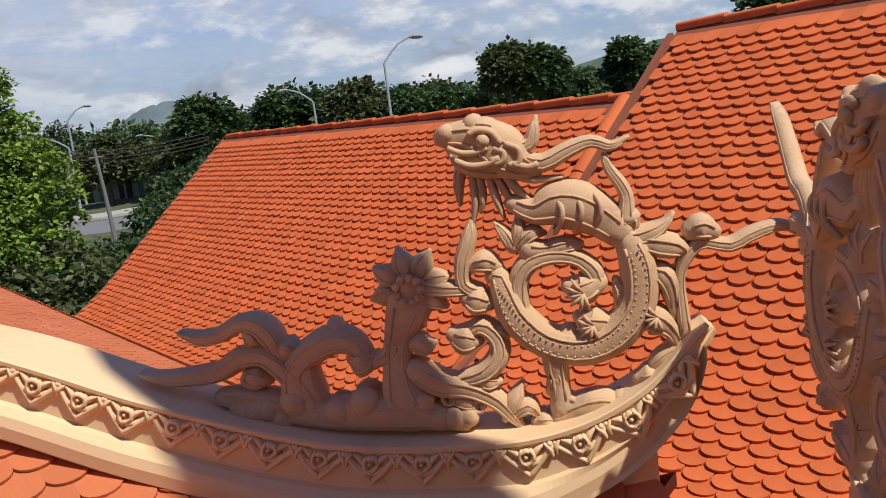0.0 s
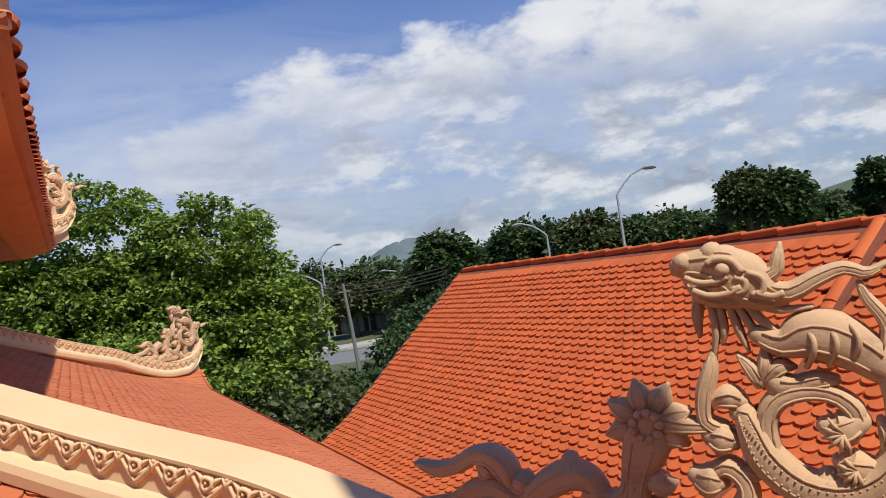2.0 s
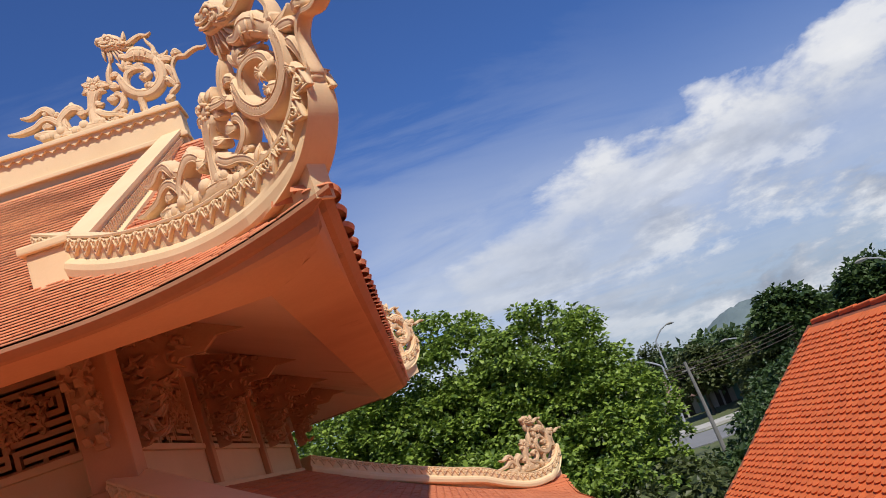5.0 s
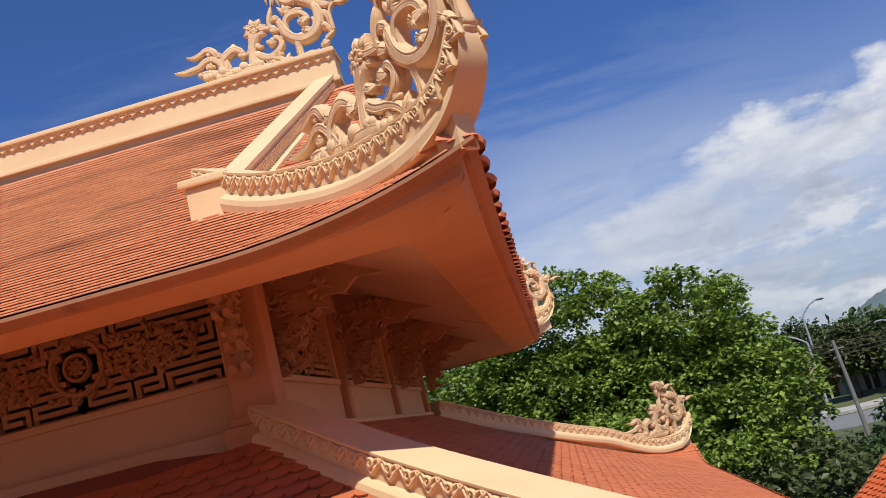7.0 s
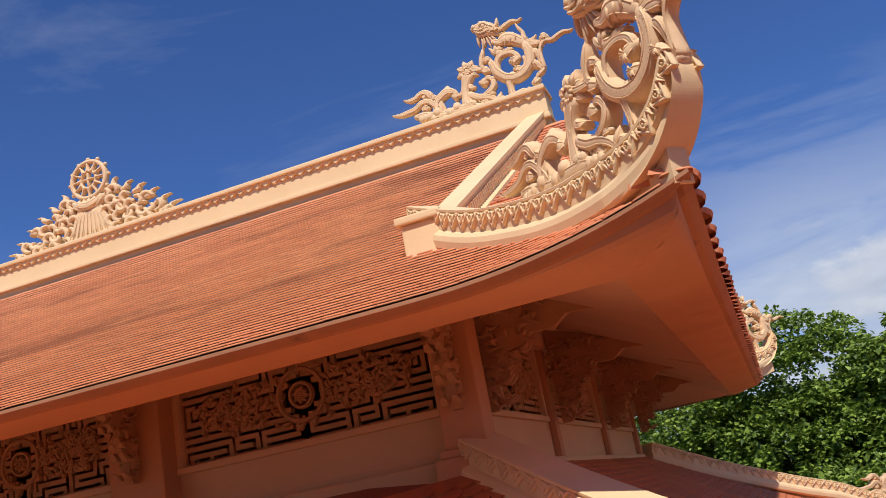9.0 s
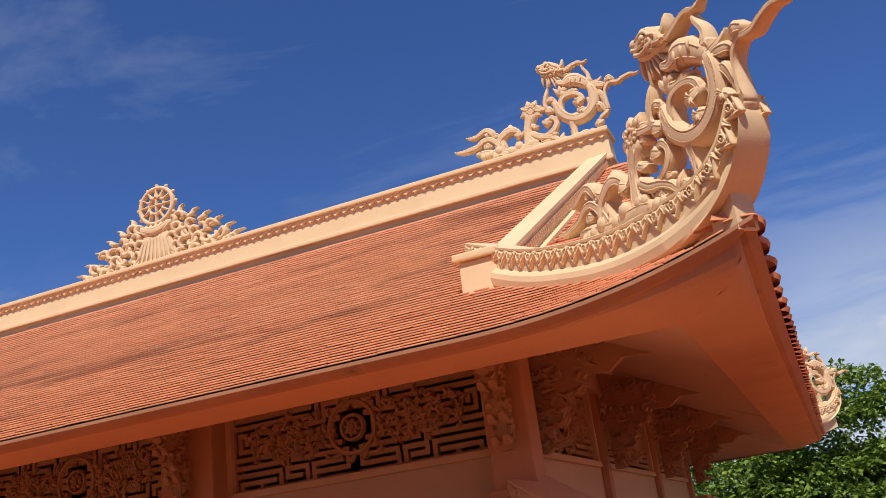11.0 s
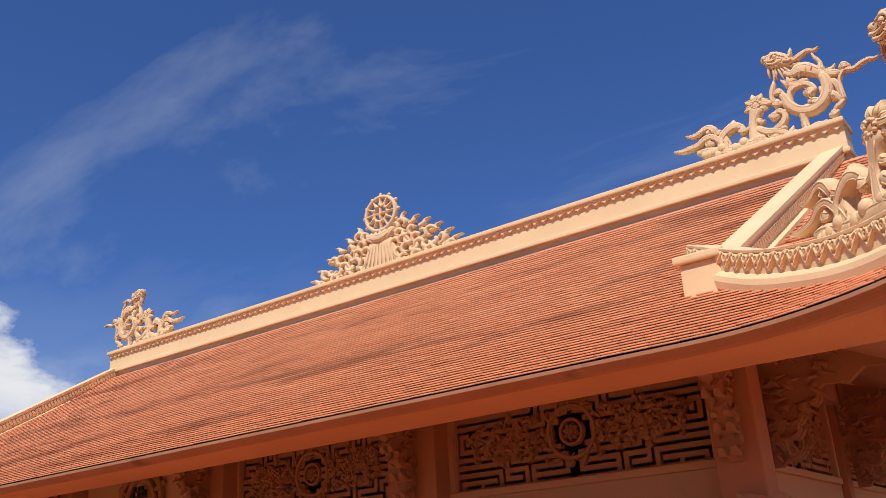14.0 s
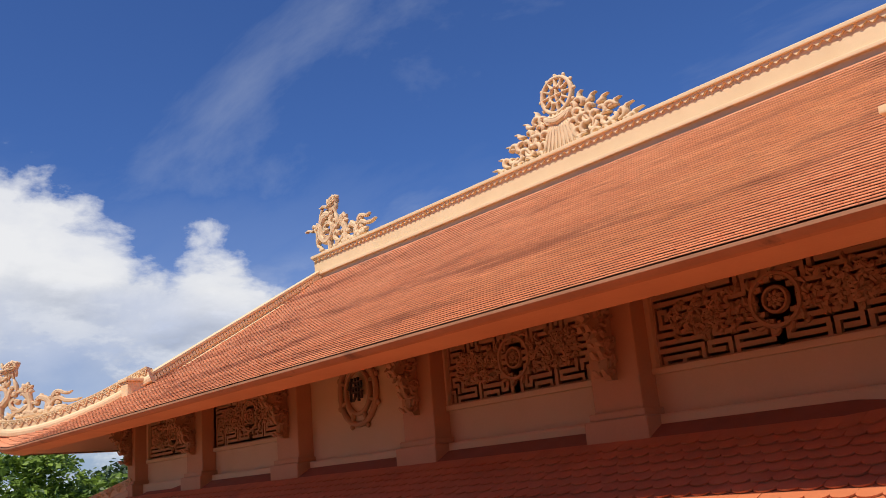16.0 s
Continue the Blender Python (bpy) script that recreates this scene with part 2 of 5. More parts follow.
def tube(bm, points, radii, sides=8, flat=1.0):
    """A round, tapering tube along 3D points."""
    rings = []
    n = len(points)
    pts = [Vector(p) for p in points]
    for i, p in enumerate(pts):
        t = (pts[min(i + 1, n - 1)] - pts[max(i - 1, 0)]).normalized()
        a = t.orthogonal().normalized() if i == 0 else (a - t * a.dot(t)).normalized()
        b = t.cross(a)
        r = radii[i] if hasattr(radii, "__len__") else radii
        rings.append([bm.verts.new(p + (a * math.cos(w) + b * math.sin(w) * flat) * r) for w in (2 * math.pi * j / sides for j in range(sides))])
    for r0, r1 in zip(rings, rings[1:]):
        for j in range(sides):
            bm.faces.new((r0[j], r0[(j + 1) % sides], r1[(j + 1) % sides], r1[j]))
    bm.faces.new(rings[0])
    bm.faces.new(list(reversed(rings[-1])))
    return bm


# ---- roof tiles ----
def tile_shape(w, e, t, arc=8, bow=0.55, gap=0.0, snug=0.985, nose=0.0):
    """One tile in (across, down the slope, out): square at the head, round at the foot, which may have a worn, sloping nose."""
    r = w / 2 * snug
    out = [(-r, -e * 0.75), (r, -e * 0.75), (r, e * (1 - bow))]
    out += [(r * math.cos(a), e * (1 - bow) + e * bow * math.sin(a)) for a in (math.pi * (i + 1) / arc for i in range(arc - 1))]
    out += [(-r, e * (1 - bow))]
    n = len(out)
    lift = lambda d: t * 0.4 + (t * 1.3 + gap) * (d + e * 0.75) / (e * 1.75)
    rings = [[(x, d - (nose * t if k > 1 else 0.0), lift(d)) for k, (x, d) in enumerate(out)]]
    if nose:
        rings.append([(x, d, lift(d) - t * 0.6) for x, d in out])
    rings.append([(x, d, lift(d) - t) for x, d in out])
    faces = [tuple(range(n))]
    for k in range(len(rings) - 1):
        faces += [(i + n * (k + 1), (i + 1) % n + n * (k + 1), (i + 1) % n + n * k, i + n * k) for i in range(1, n)]
    return np.array([v for ring in rings for v in ring]), faces


def lay_tiles(name, surf, cells, w, e, t, material, single, parent, near=None, seed=1, arc=8, bow=0.55, gap=0.0, snug=0.985, loose=1.0, nose=0.0):
    """Lays tiles on surf(u, v) -> point, u along the eave and v up the slope. cells: (u, v) of each tile. near(u, v) picks those that are objects."""
    rng = np.random.default_rng(seed)
    tv, tf = tile_shape(w, e, t, arc, bow, gap, snug, nose)
    verts, faces, picked = [], [], []
    h = 0.02
    for u, v in cells:
        p = np.array(surf(u, v))
        a = np.array(surf(u + h, v)) - p
        b = np.array(surf(u, v - h)) - p
        a /= np.linalg.norm(a)
        n = np.cross(a, b)
        n /= np.linalg.norm(n)
        if n[2] < 0:
            n = -n
        b = b / np.linalg.norm(b)
        j = rng.normal(0, 1, 3) * loose
        p = p + a * j[0] * 0.003 + b * j[1] * 0.0025 + n * abs(j[2]) * 0.0016
        a = a + b * j[1] * 0.009
        if near and near(u, v) and len(picked) < 300:
            picked.append((p, a, b, n))
        else:
            k = len(verts) * len(tv)
            verts.append(p + tv[:, :1] * a + tv[:, 1:2] * b + tv[:, 2:] * n)
            faces += [tuple(i + k for i in f) for f in tf]
    if verts:
        ob = raw("tile_field", np.concatenate(verts).tolist(), faces, material, parent)
        settle(ob, Matrix.Identity(4))
        ob["kind"] = "stuff"
    if picked:
        me = bpy.data.meshes.new("roof_tile")
        me.from_pydata(tv.tolist(), [], tf)
        me.materials.append(single)
        for p, a, b, n in picked:
            ob = new("roof_tile", me)
            ob.parent = parent
            settle(ob, Matrix(((a[0], b[0], n[0], p[0]), (a[1], b[1], n[1], p[1]), (a[2], b[2], n[2], p[2]), (0, 0, 0, 1))))

# ---- the temple hall ----
WX0, WX1, WY0, WY1 = 1.6, 12.4, -5.0, -11.85   # walls (front is WY0)
CX, CY = (WX0 + WX1) / 2, (WY0 + WY1) / 2
UX0, UX1, UY0, UY1 = 0.06, 13.94, -3.5, -13.35  # upper eaves
LX0, LX1, LY0, LY1 = -1.85, 15.85, -1.55, -15.3  # lower eaves
GABLE = 1.62    # how far the gable stands in from the side eaves


def corner_lift(x, y, x0, x1, y0, y1, rise, reach, power=2.3):
    m = max(min(x - x0, x1 - x), min(y0 - y, y - y1), 0.0)
    return rise * max(0.0, 1 - m / reach) ** power


def lower_z(x, y):
    d = max(0.0, min(x - LX0, LX1 - x, LY0 - y, y - LY1))
    return H - 1.43 + 0.38 * d + 0.028 * d * d + corner_lift(x, y, LX0, LX1, LY0, LY1, 0.30, 1.3)


def upper_z(x, y):
    dx, dy = min(x - UX0, UX1 - x), min(UY0 - y, y - UY1)
    d = max(0.0, min(dx, dy) if dx < GABLE - 0.68 else dy)
    return H + 0.885 + 0.40 * d + 0.030 * d * d + corner_lift(x, y, UX0, UX1, UY0, UY1, 0.22, 1.3)


temple = tagged(thing("temple_hall", (CX, CY, 0)), "cream and ochre temple hall with two tiers of upturned clay roofs", "temple")
off = Matrix.Translation((-CX, -CY, 0))


def tpart(name, bm, material, label="", smooth=False, parent=None):
    bmesh.ops.transform(bm, matrix=off, verts=bm.verts)
    return part(name, bm, material, parent or temple, label, smooth)


def roof_shell(name, zf, x0, x1, y0, y1, inner, thick, label):
    """A ring of roof deck between the eaves and the inner rectangle, with a plastered underside and eave face."""
    def cuts(a, b):
        s = np.concatenate([np.linspace(0, 1.6, 9), np.linspace(1.6, abs(b - a) - 1.6, 14)[1:-1], abs(b - a) - np.linspace(1.6, 0, 9)])
        return a + np.sign(b - a) * s
    xs, ys = cuts(x0, x1), cuts(y0, y1)
    top, low = bmesh.new(), bmesh.new()
    vt = {(i, j): top.verts.new((x, y, zf(x, y))) for i, x in enumerate(xs) for j, y in enumerate(ys)}
    def inset(x, y):
        return min(max(x, x0 + 0.16), x1 - 0.16), min(max(y, y1 + 0.16), y0 - 0.16)
    vb = {(i, j): low.verts.new((*inset(x, y), zf(x, y) - thick)) for i, x in enumerate(xs) for j, y in enumerate(ys)}
    vr = {(i, j): low.verts.new((*inset(x, y), zf(x, y) - 0.022)) for i, x in enumerate(xs) for j, y in enumerate(ys) if i in (0, len(xs) - 1) or j in (0, len(ys) - 1)}
    ix0, ix1, iy0, iy1 = inner
    for i in range(len(xs) - 1):
        for j in range(len(ys) - 1):
            mx, my = (xs[i] + xs[i + 1]) / 2, (ys[j] + ys[j + 1]) / 2
            if ix0 < mx < ix1 and iy1 < my < iy0:
                continue
            q = ((i, j), (i + 1, j), (i + 1, j + 1), (i, j + 1))
            top.faces.new([vt[k] for k in q])
            low.faces.new([vb[k] for k in reversed(q)])
    rim = [(i, 0) for i in range(len(xs))] + [(len(xs) - 1, j) for j in range(1, len(ys))]
    rim += [(i, len(ys) - 1) for i in range(len(xs) - 2, -1, -1)] + [(0, j) for j in range(len(ys) - 2, -1, -1)]
    rimbm = bmesh.new()
    edge = {k: rimbm.verts.new((xs[k[0]], ys[k[1]], zf(xs[k[0]], ys[k[1]]) + 0.034)) for k in sorted(set(rim))}
    back = {k: rimbm.verts.new(v.co) for k, v in vr.items()}
    lip = {k: rimbm.verts.new((v.co.x, v.co.y, v.co.z - 0.042)) for k, v in edge.items()}
    for a, b in zip(rim, rim[1:]):
        low.faces.new((vr[a], vr[b], vb[b], vb[a]))
        rimbm.faces.new((edge[a], edge[b], lip[b], lip[a]))
        rimbm.faces.new((lip[a], lip[b], back[b], back[a]))
    tpart("eave_edge", rimbm, STAIN_AND_SHADE, "weathered edge under the tiles, browned by stains and painted shade")
    deck = tpart(name, top, UNDER, label)
    tpart("eave_soffit", low, EAVE, "ochre plastered eave and soffit", parent=temple)
    return deck


lower_roof = roof_shell("lower_roof", lower_z, LX0, LX1, LY0, LY1, (WX0 + 0.3, WX1 - 0.3, WY0 - 0.3, WY1 + 0.3), 0.2, "lower skirt roof of red clay tiles")


def swept_eave():
    """The upper roof's deck and its underside: a level inner edge that flares up to the lifted corners, and the soffit behind it."""
    def cuts(a, b):
        q = np.concatenate([np.linspace(0, 1.6, 17), np.linspace(1.6, abs(b - a) - 1.6, 12)[1:-1], abs(b - a) - np.linspace(1.6, 0, 17)])
        return a + np.sign(b - a) * q
    xs, ys = cuts(UX0, UX1), cuts(UY0, UY1)
    nx, ny = len(xs), len(ys)
    top = bmesh.new()
    vt = {(i, j): top.verts.new((x, y, upper_z(x, y))) for i, x in enumerate(xs) for j, y in enumerate(ys)}
    for i in range(nx - 1):
        for j in range(ny - 1):
            top.faces.new([vt[k] for k in ((i, j), (i + 1, j), (i + 1, j + 1), (i, j + 1))])
    deck = tpart("upper_roof", top, UNDER, "upper hip-and-gable roof of weathered clay tiles")
    rim = [(x, UY0) for x in xs] + [(UX1, y) for y in ys[1:]] + [(x, UY1) for x in xs[-2::-1]] + [(UX0, y) for y in ys[-2::-1]]

    def at(x, y, d, z):
        return (min(max(x, UX0 + d), UX1 - d), min(max(y, UY1 + d), UY0 - d), z)
    edge, band, soffit = bmesh.new(), bmesh.new(), bmesh.new()
    level = H + 0.838
    rows = []
    for x, y in rim:
        z = upper_z(x, y)
        e = [edge.verts.new(at(x, y, d, z + dz)) for d, dz in ((-0.003, 0.013), (0.0, -0.004), (0.040, -0.030), (0.07, -0.036))]
        b = [band.verts.new(at(x, y, 0.068 + 0.312 * q, z - 0.034 + (level - z + 0.034) * q ** 0.42)) for q in np.linspace(0, 1, 9) ** 1.6]
        b.append(band.verts.new(at(x, y, 0.40, level)))
        rows.append((e, b))
    for (e0, b0), (e1, b1) in zip(rows, rows[1:]):
        for bm, r0, r1 in ((edge, e0, e1), (band, b0, b1)):
            for a in range(len(r0) - 1):
                bm.faces.new((r0[a], r1[a], r1[a + 1], r0[a + 1]))
    bmesh.ops.remove_doubles(band, verts=band.verts, dist=0.002)
    tpart("eave_edge", edge, STAIN_AND_SHADE, "weathered edge under the tiles, browned by stains and painted shade")
    tpart("eave_band", band, EAVE, "ochre plastered eave band that flares up at the corners")

    def under(x, y):
        d = max(0.0, min(x - UX0, UX1 - x, UY0 - y, y - UY1))
        return H + 0.842 + 0.40 * (d - 0.39) + 0.030 * d * d
    sx = [UX0 + 0.39, UX0 + 0.8, UX0 + 1.2, UX0 + 1.75, UX1 - 1.75, UX1 - 1.2, UX1 - 0.8, UX1 - 0.39]
    sy = [UY0 - 0.39, UY0 - 0.8, UY0 - 1.2, UY0 - 1.75, UY1 + 1.75, UY1 + 1.2, UY1 + 0.8, UY1 + 0.39]
    vs = {(i, j): soffit.verts.new((x, y, under(x, y))) for i, x in enumerate(sx) for j, y in enumerate(sy)}
    for i in range(7):
        for j in range(7):
            if not (i == 3 and j == 3):
                q = [vs[k] for k in ((i, j), (i + 1, j), (i + 1, j + 1), (i, j + 1))]
                if (i < 3) == (j < 3) and i != 3 and j != 3:
                    soffit.faces.new((q[0], q[1], q[2])), soffit.faces.new((q[0], q[2], q[3]))
                elif i != 3 and j != 3:
                    soffit.faces.new((q[0], q[1], q[3])), soffit.faces.new((q[1], q[2], q[3]))
                else:
                    soffit.faces.new(q)
    tpart("soffit", soffit, SOFFIT, "dull brown plastered soffit")
    return deck


upper_roof = swept_eave()


# ---- carved ornaments ----
def carve(bm, *points, deep=1.0, veins=True, sides=10, dots=False):
    """A rounded stroke of carving in the (u, v) plane through (u, v, half width), with raised veins along both faces."""
    line = spline(points, 5)
    n = len(line)
    wide = max(p[2] for p in points)
    rings = []
    half = min(0.062, 0.028 + 0.62 * wide) * deep
    def ring(c, side, w, d):
        return [bm.verts.new((c[0] + side[0] * w * math.cos(a), d * math.copysign(abs(math.sin(a)) ** 0.45, math.sin(a)), c[1] + side[1] * w * math.cos(a)))
                for a in (2 * math.pi * j / sides for j in range(sides))]
    for i, p in enumerate(line):
        t = line[min(i + 1, n - 1)][:2] - line[max(i - 1, 0)][:2]
        t = t / (np.linalg.norm(t) + 1e-9)
        side = np.array((-t[1], t[0]))
        w = max(p[2], 0.004)
        d = half * min(1.0, 0.45 + 0.55 * w / wide)
        if i == 0:
            rings.append(ring(p[:2] - t * w * 0.8, side, w * 0.45, d * 0.5))
            rings.append(ring(p[:2] - t * w * 0.45, side, w * 0.82, d * 0.85))
        rings.append(ring(p[:2], side, w, d))
        if i == n - 1:
            rings.append(ring(p[:2] + t * w * 0.45, side, w * 0.82, d * 0.85))
            rings.append(ring(p[:2] + t * w * 0.8, side, w * 0.45, d * 0.5))
    for r0, r1 in zip(rings, rings[1:]):
        for j in range(sides):
            bm.faces.new((r0[j], r0[(j + 1) % sides], r1[(j + 1) % sides], r1[j]))
    bm.faces.new(rings[0])
    bm.faces.new(list(reversed(rings[-1])))
    if dots:
        for i in range(2, n - 2):
            p = line[i]
            t = line[i + 1][:2] - line[i - 1][:2]
            t = t / (np.linalg.norm(t) + 1e-9)
            for face in (1, -1):
                for k in (-0.27, 0.27):
                    bead(bm, p[0] - t[1] * p[2] * k, p[1] + t[0] * p[2] * k, 0.0032, face * half * 0.97, 0.9)
    if veins and wide > 0.016 and n > 8:
        for face in (1, -1):
            for k in (-0.48, 0.42):
                pts, rad = [], []
                for i in range(1, n - 1, 2):
                    p = line[i]
                    t = line[i + 1][:2] - line[i - 1][:2]
                    t = t / (np.linalg.norm(t) + 1e-9)
                    d = half * min(1.0, 0.45 + 0.55 * p[2] / wide)
                    lift = d * 0.95
                    pts.append((p[0] - t[1] * p[2] * k, face * lift, p[1] + t[0] * p[2] * k))
                    rad.append(max(0.002, min(0.0042, p[2] * 0.13)))
                if len(pts) > 2:
                    tube(bm, pts, rad, 5)


def bead(bm, u, v, r, y=0.0, flat=0.6):
    ret = bmesh.ops.create_icosphere(bm, subdivisions=2, radius=r)
    bmesh.ops.transform(bm, matrix=Matrix.Translation((u, y, v)) @ Matrix.Diagonal((1, flat, 1, 1)), verts=ret["verts"])


def flower(bm, u, v, r, petals=8, deep=0.05):
    for i in range(petals):
        a = 2 * math.pi * i / petals + 0.2
        c, s = math.cos(a), math.sin(a)
        carve(bm, (u + c * r * 0.3, v + s * r * 0.3, r * 0.2), (u + c * r * 0.65, v + s * r * 0.65, r * 0.3), (u + c * r, v + s * r, r * 0.06), deep=0.8)
    for face in (1, -1):
        bead(bm, u, v, r * 0.36, face * deep * 0.6)
        for i in range(9):
            a = 2 * math.pi * i / 9
            bead(bm, u + math.cos(a) * r * 0.3, v + math.sin(a) * r * 0.3, r * 0.11, face * deep, 0.9)


def dragon_mesh(upright=False):
    """A corner ornament: a dragon among scrolls. u runs out towards the roof's corner, v up from the beam."""
    bm = bmesh.new()
    carve(bm, (0.017, 0.822, 0.031), (0.063, 0.822, 0.04), (0.115, 0.808, 0.058), (0.163, 0.768, 0.074), (0.212, 0.729, 0.052), (0.255, 0.709, 0.021))
    carve(bm, (0.036, 0.791, 0.021), (0.07, 0.753, 0.037), (0.122, 0.736, 0.04), (0.174, 0.726, 0.033))
    carve(bm, (0.103, 0.835, 0.027), (0.14, 0.831, 0.03), (0.174, 0.794, 0.021))
    carve(bm, (0.052, 0.732, 0.018), (0.042, 0.687, 0.015), (0.041, 0.637, 0.006))
    carve(bm, (0.081, 0.713, 0.011), (0.084, 0.651, 0.012), (0.07, 0.583, 0.006))
    carve(bm, (0.102, 0.703, 0.011), (0.104, 0.649, 0.011), (0.095, 0.611, 0.005))
    carve(bm, (0.127, 0.7, 0.011), (0.139, 0.645, 0.012), (0.155, 0.589, 0.005))
    carve(bm, (0.148, 0.698, 0.011), (0.17, 0.65, 0.011), (0.192, 0.612, 0.005))
    carve(bm, (0.171, 0.7, 0.011), (0.197, 0.662, 0.012), (0.229, 0.632, 0.005))
    carve(bm, (0.186, 0.704, 0.011), (0.245, 0.683, 0.011), (0.32, 0.683, 0.005))
    carve(bm, (0.209, 0.771, 0.021), (0.245, 0.782, 0.02), (0.257, 0.814, 0.017), (0.267, 0.848, 0.006))
    carve(bm, (0.206, 0.745, 0.024), (0.272, 0.725, 0.026), (0.342, 0.752, 0.023), (0.402, 0.767, 0.018), (0.452, 0.749, 0.015), (0.498, 0.768, 0.006))
    carve(bm, (0.432, 0.726, 0.009), (0.444, 0.688, 0.015), (0.469, 0.647, 0.018), (0.481, 0.608, 0.02), (0.471, 0.548, 0.031))
    carve(bm, (0.178, 0.629, 0.024), (0.236, 0.601, 0.04), (0.298, 0.613, 0.064), (0.356, 0.599, 0.069), (0.413, 0.562, 0.058), (0.461, 0.516, 0.046))
    carve(bm, (0.482, 0.555, 0.034), (0.485, 0.535, 0.025), (0.473, 0.521, 0.015))
    carve(bm, (0.477, 0.502, 0.04), (0.497, 0.423, 0.052), (0.486, 0.322, 0.054), (0.421, 0.244, 0.054), (0.327, 0.214, 0.054), (0.229, 0.242, 0.05), (0.159, 0.313, 0.05), (0.133, 0.387, 0.04), (0.119, 0.444, 0.025), dots=True)
    carve(bm, (0.466, 0.495, 0.031), (0.534, 0.511, 0.028), (0.573, 0.53, 0.015), (0.597, 0.556, 0.005))
    carve(bm, (0.496, 0.492, 0.022), (0.553, 0.476, 0.037), (0.604, 0.461, 0.031), (0.616, 0.434, 0.009))
    carve(bm, (0.21, 0.498, 0.034), (0.255, 0.493, 0.025), (0.309, 0.5, 0.025), (0.347, 0.497, 0.015))
    carve(bm, (0.518, 0.405, 0.016), (0.552, 0.399, 0.034), (0.573, 0.353, 0.028), (0.577, 0.274, 0.009))
    carve(bm, (0.434, 0.39, 0.012), (0.444, 0.358, 0.022), (0.431, 0.319, 0.009))
    carve(bm, (0.169, 0.505, 0.018), (0.153, 0.543, 0.021), (0.127, 0.581, 0.005))
    carve(bm, (0.176, 0.509, 0.015), (0.19, 0.555, 0.021), (0.19, 0.597, 0.005))
    carve(bm, (0.18, 0.504, 0.015), (0.222, 0.54, 0.025), (0.261, 0.536, 0.005))
    carve(bm, (-0.132, 0.273, 0.029), (-0.102, 0.254, 0.029), (-0.074, 0.26, 0.005))
    carve(bm, (0.095, 0.025, 0.013), (0.128, 0.078, 0.026), (0.154, 0.125, 0.005))
    carve(bm, (0.112, 0.029, 0.013), (0.163, 0.059, 0.026), (0.195, 0.023, 0.006))
    carve(bm, (-0.05, 0.092, 0.013), (-0.002, 0.083, 0.026), (0.042, 0.073, 0.006))
    carve(bm, (0.236, 0.16, 0.022), (0.249, 0.134, 0.029), (0.23, 0.095, 0.016))
    carve(bm, (0.238, 0.019, 0.026), (0.311, 0.047, 0.035), (0.373, 0.054, 0.035), (0.415, 0.039, 0.019))
    if upright:
        carve(bm, (0.60, 0.26, 0.026), (0.60, 0.40, 0.024), (0.62, 0.52, 0.024), (0.68, 0.58, 0.026), (0.76, 0.60, 0.022), (0.84, 0.68, 0.019), (0.92, 0.76, 0.014), (0.98, 0.80, 0.005), deep=0.6)
    else:
        carve(bm, (0.603, 0.225, 0.022), (0.599, 0.304, 0.019), (0.6, 0.382, 0.016), (0.619, 0.434, 0.019), (0.663, 0.471, 0.019), (0.734, 0.457, 0.02), (0.793, 0.481, 0.019), (0.858, 0.496, 0.016), (0.907, 0.485, 0.013), (0.944, 0.496, 0.005))
    carve(bm, (-0.816, 0.354, 0.007), (-0.751, 0.331, 0.022), (-0.689, 0.339, 0.025), (-0.633, 0.364, 0.027), (-0.583, 0.36, 0.033), (-0.546, 0.326, 0.036), (-0.529, 0.274, 0.023))
    carve(bm, (-0.955, 0.242, 0.007), (-0.875, 0.221, 0.021), (-0.788, 0.221, 0.028), (-0.708, 0.23, 0.031), (-0.642, 0.264, 0.034), (-0.573, 0.265, 0.033), (-0.513, 0.214, 0.037), (-0.464, 0.15, 0.043), (-0.445, 0.106, 0.043))
    carve(bm, (0.639, 0.503, 0.028), (0.666, 0.51, 0.039), (0.697, 0.497, 0.022))
    carve(bm, (0.305, 0.386, 0.022), (0.342, 0.375, 0.047), (0.387, 0.394, 0.031))
    carve(bm, (0.323, 0.298, 0.016), (0.356, 0.279, 0.047), (0.401, 0.275, 0.025), (0.429, 0.24, 0.006))
    carve(bm, (0.482, 0.275, 0.022), (0.522, 0.276, 0.047), (0.564, 0.244, 0.028), (0.583, 0.195, 0.016))
    carve(bm, (0.051, 0.467, 0.019), (0.091, 0.475, 0.034), (0.121, 0.46, 0.019))
    carve(bm, (0.102, 0.433, 0.022), (0.125, 0.428, 0.028), (0.138, 0.41, 0.016))
    carve(bm, (0.025, 0.381, 0.022), (0.056, 0.37, 0.044), (0.09, 0.359, 0.022))
    carve(bm, (-0.027, 0.28, 0.019), (0.011, 0.264, 0.047), (0.047, 0.258, 0.019))
    carve(bm, (0.085, 0.287, 0.016), (0.112, 0.276, 0.024), (0.13, 0.267, 0.013))
    carve(bm, (0.037, 0.14, 0.019), (0.065, 0.138, 0.029), (0.092, 0.136, 0.013))
    carve(bm, (-0.613, 0.336, 0.017), (-0.595, 0.317, 0.03), (-0.58, 0.304, 0.013))
    carve(bm, (-0.317, 0.239, 0.02), (-0.285, 0.228, 0.049), (-0.252, 0.231, 0.016))
    carve(bm, (-0.355, 0.339, 0.023), (-0.355, 0.318, 0.029), (-0.367, 0.294, 0.016))
    carve(bm, (-0.518, 0.29, 0.023), (-0.5, 0.28, 0.036), (-0.474, 0.27, 0.02))
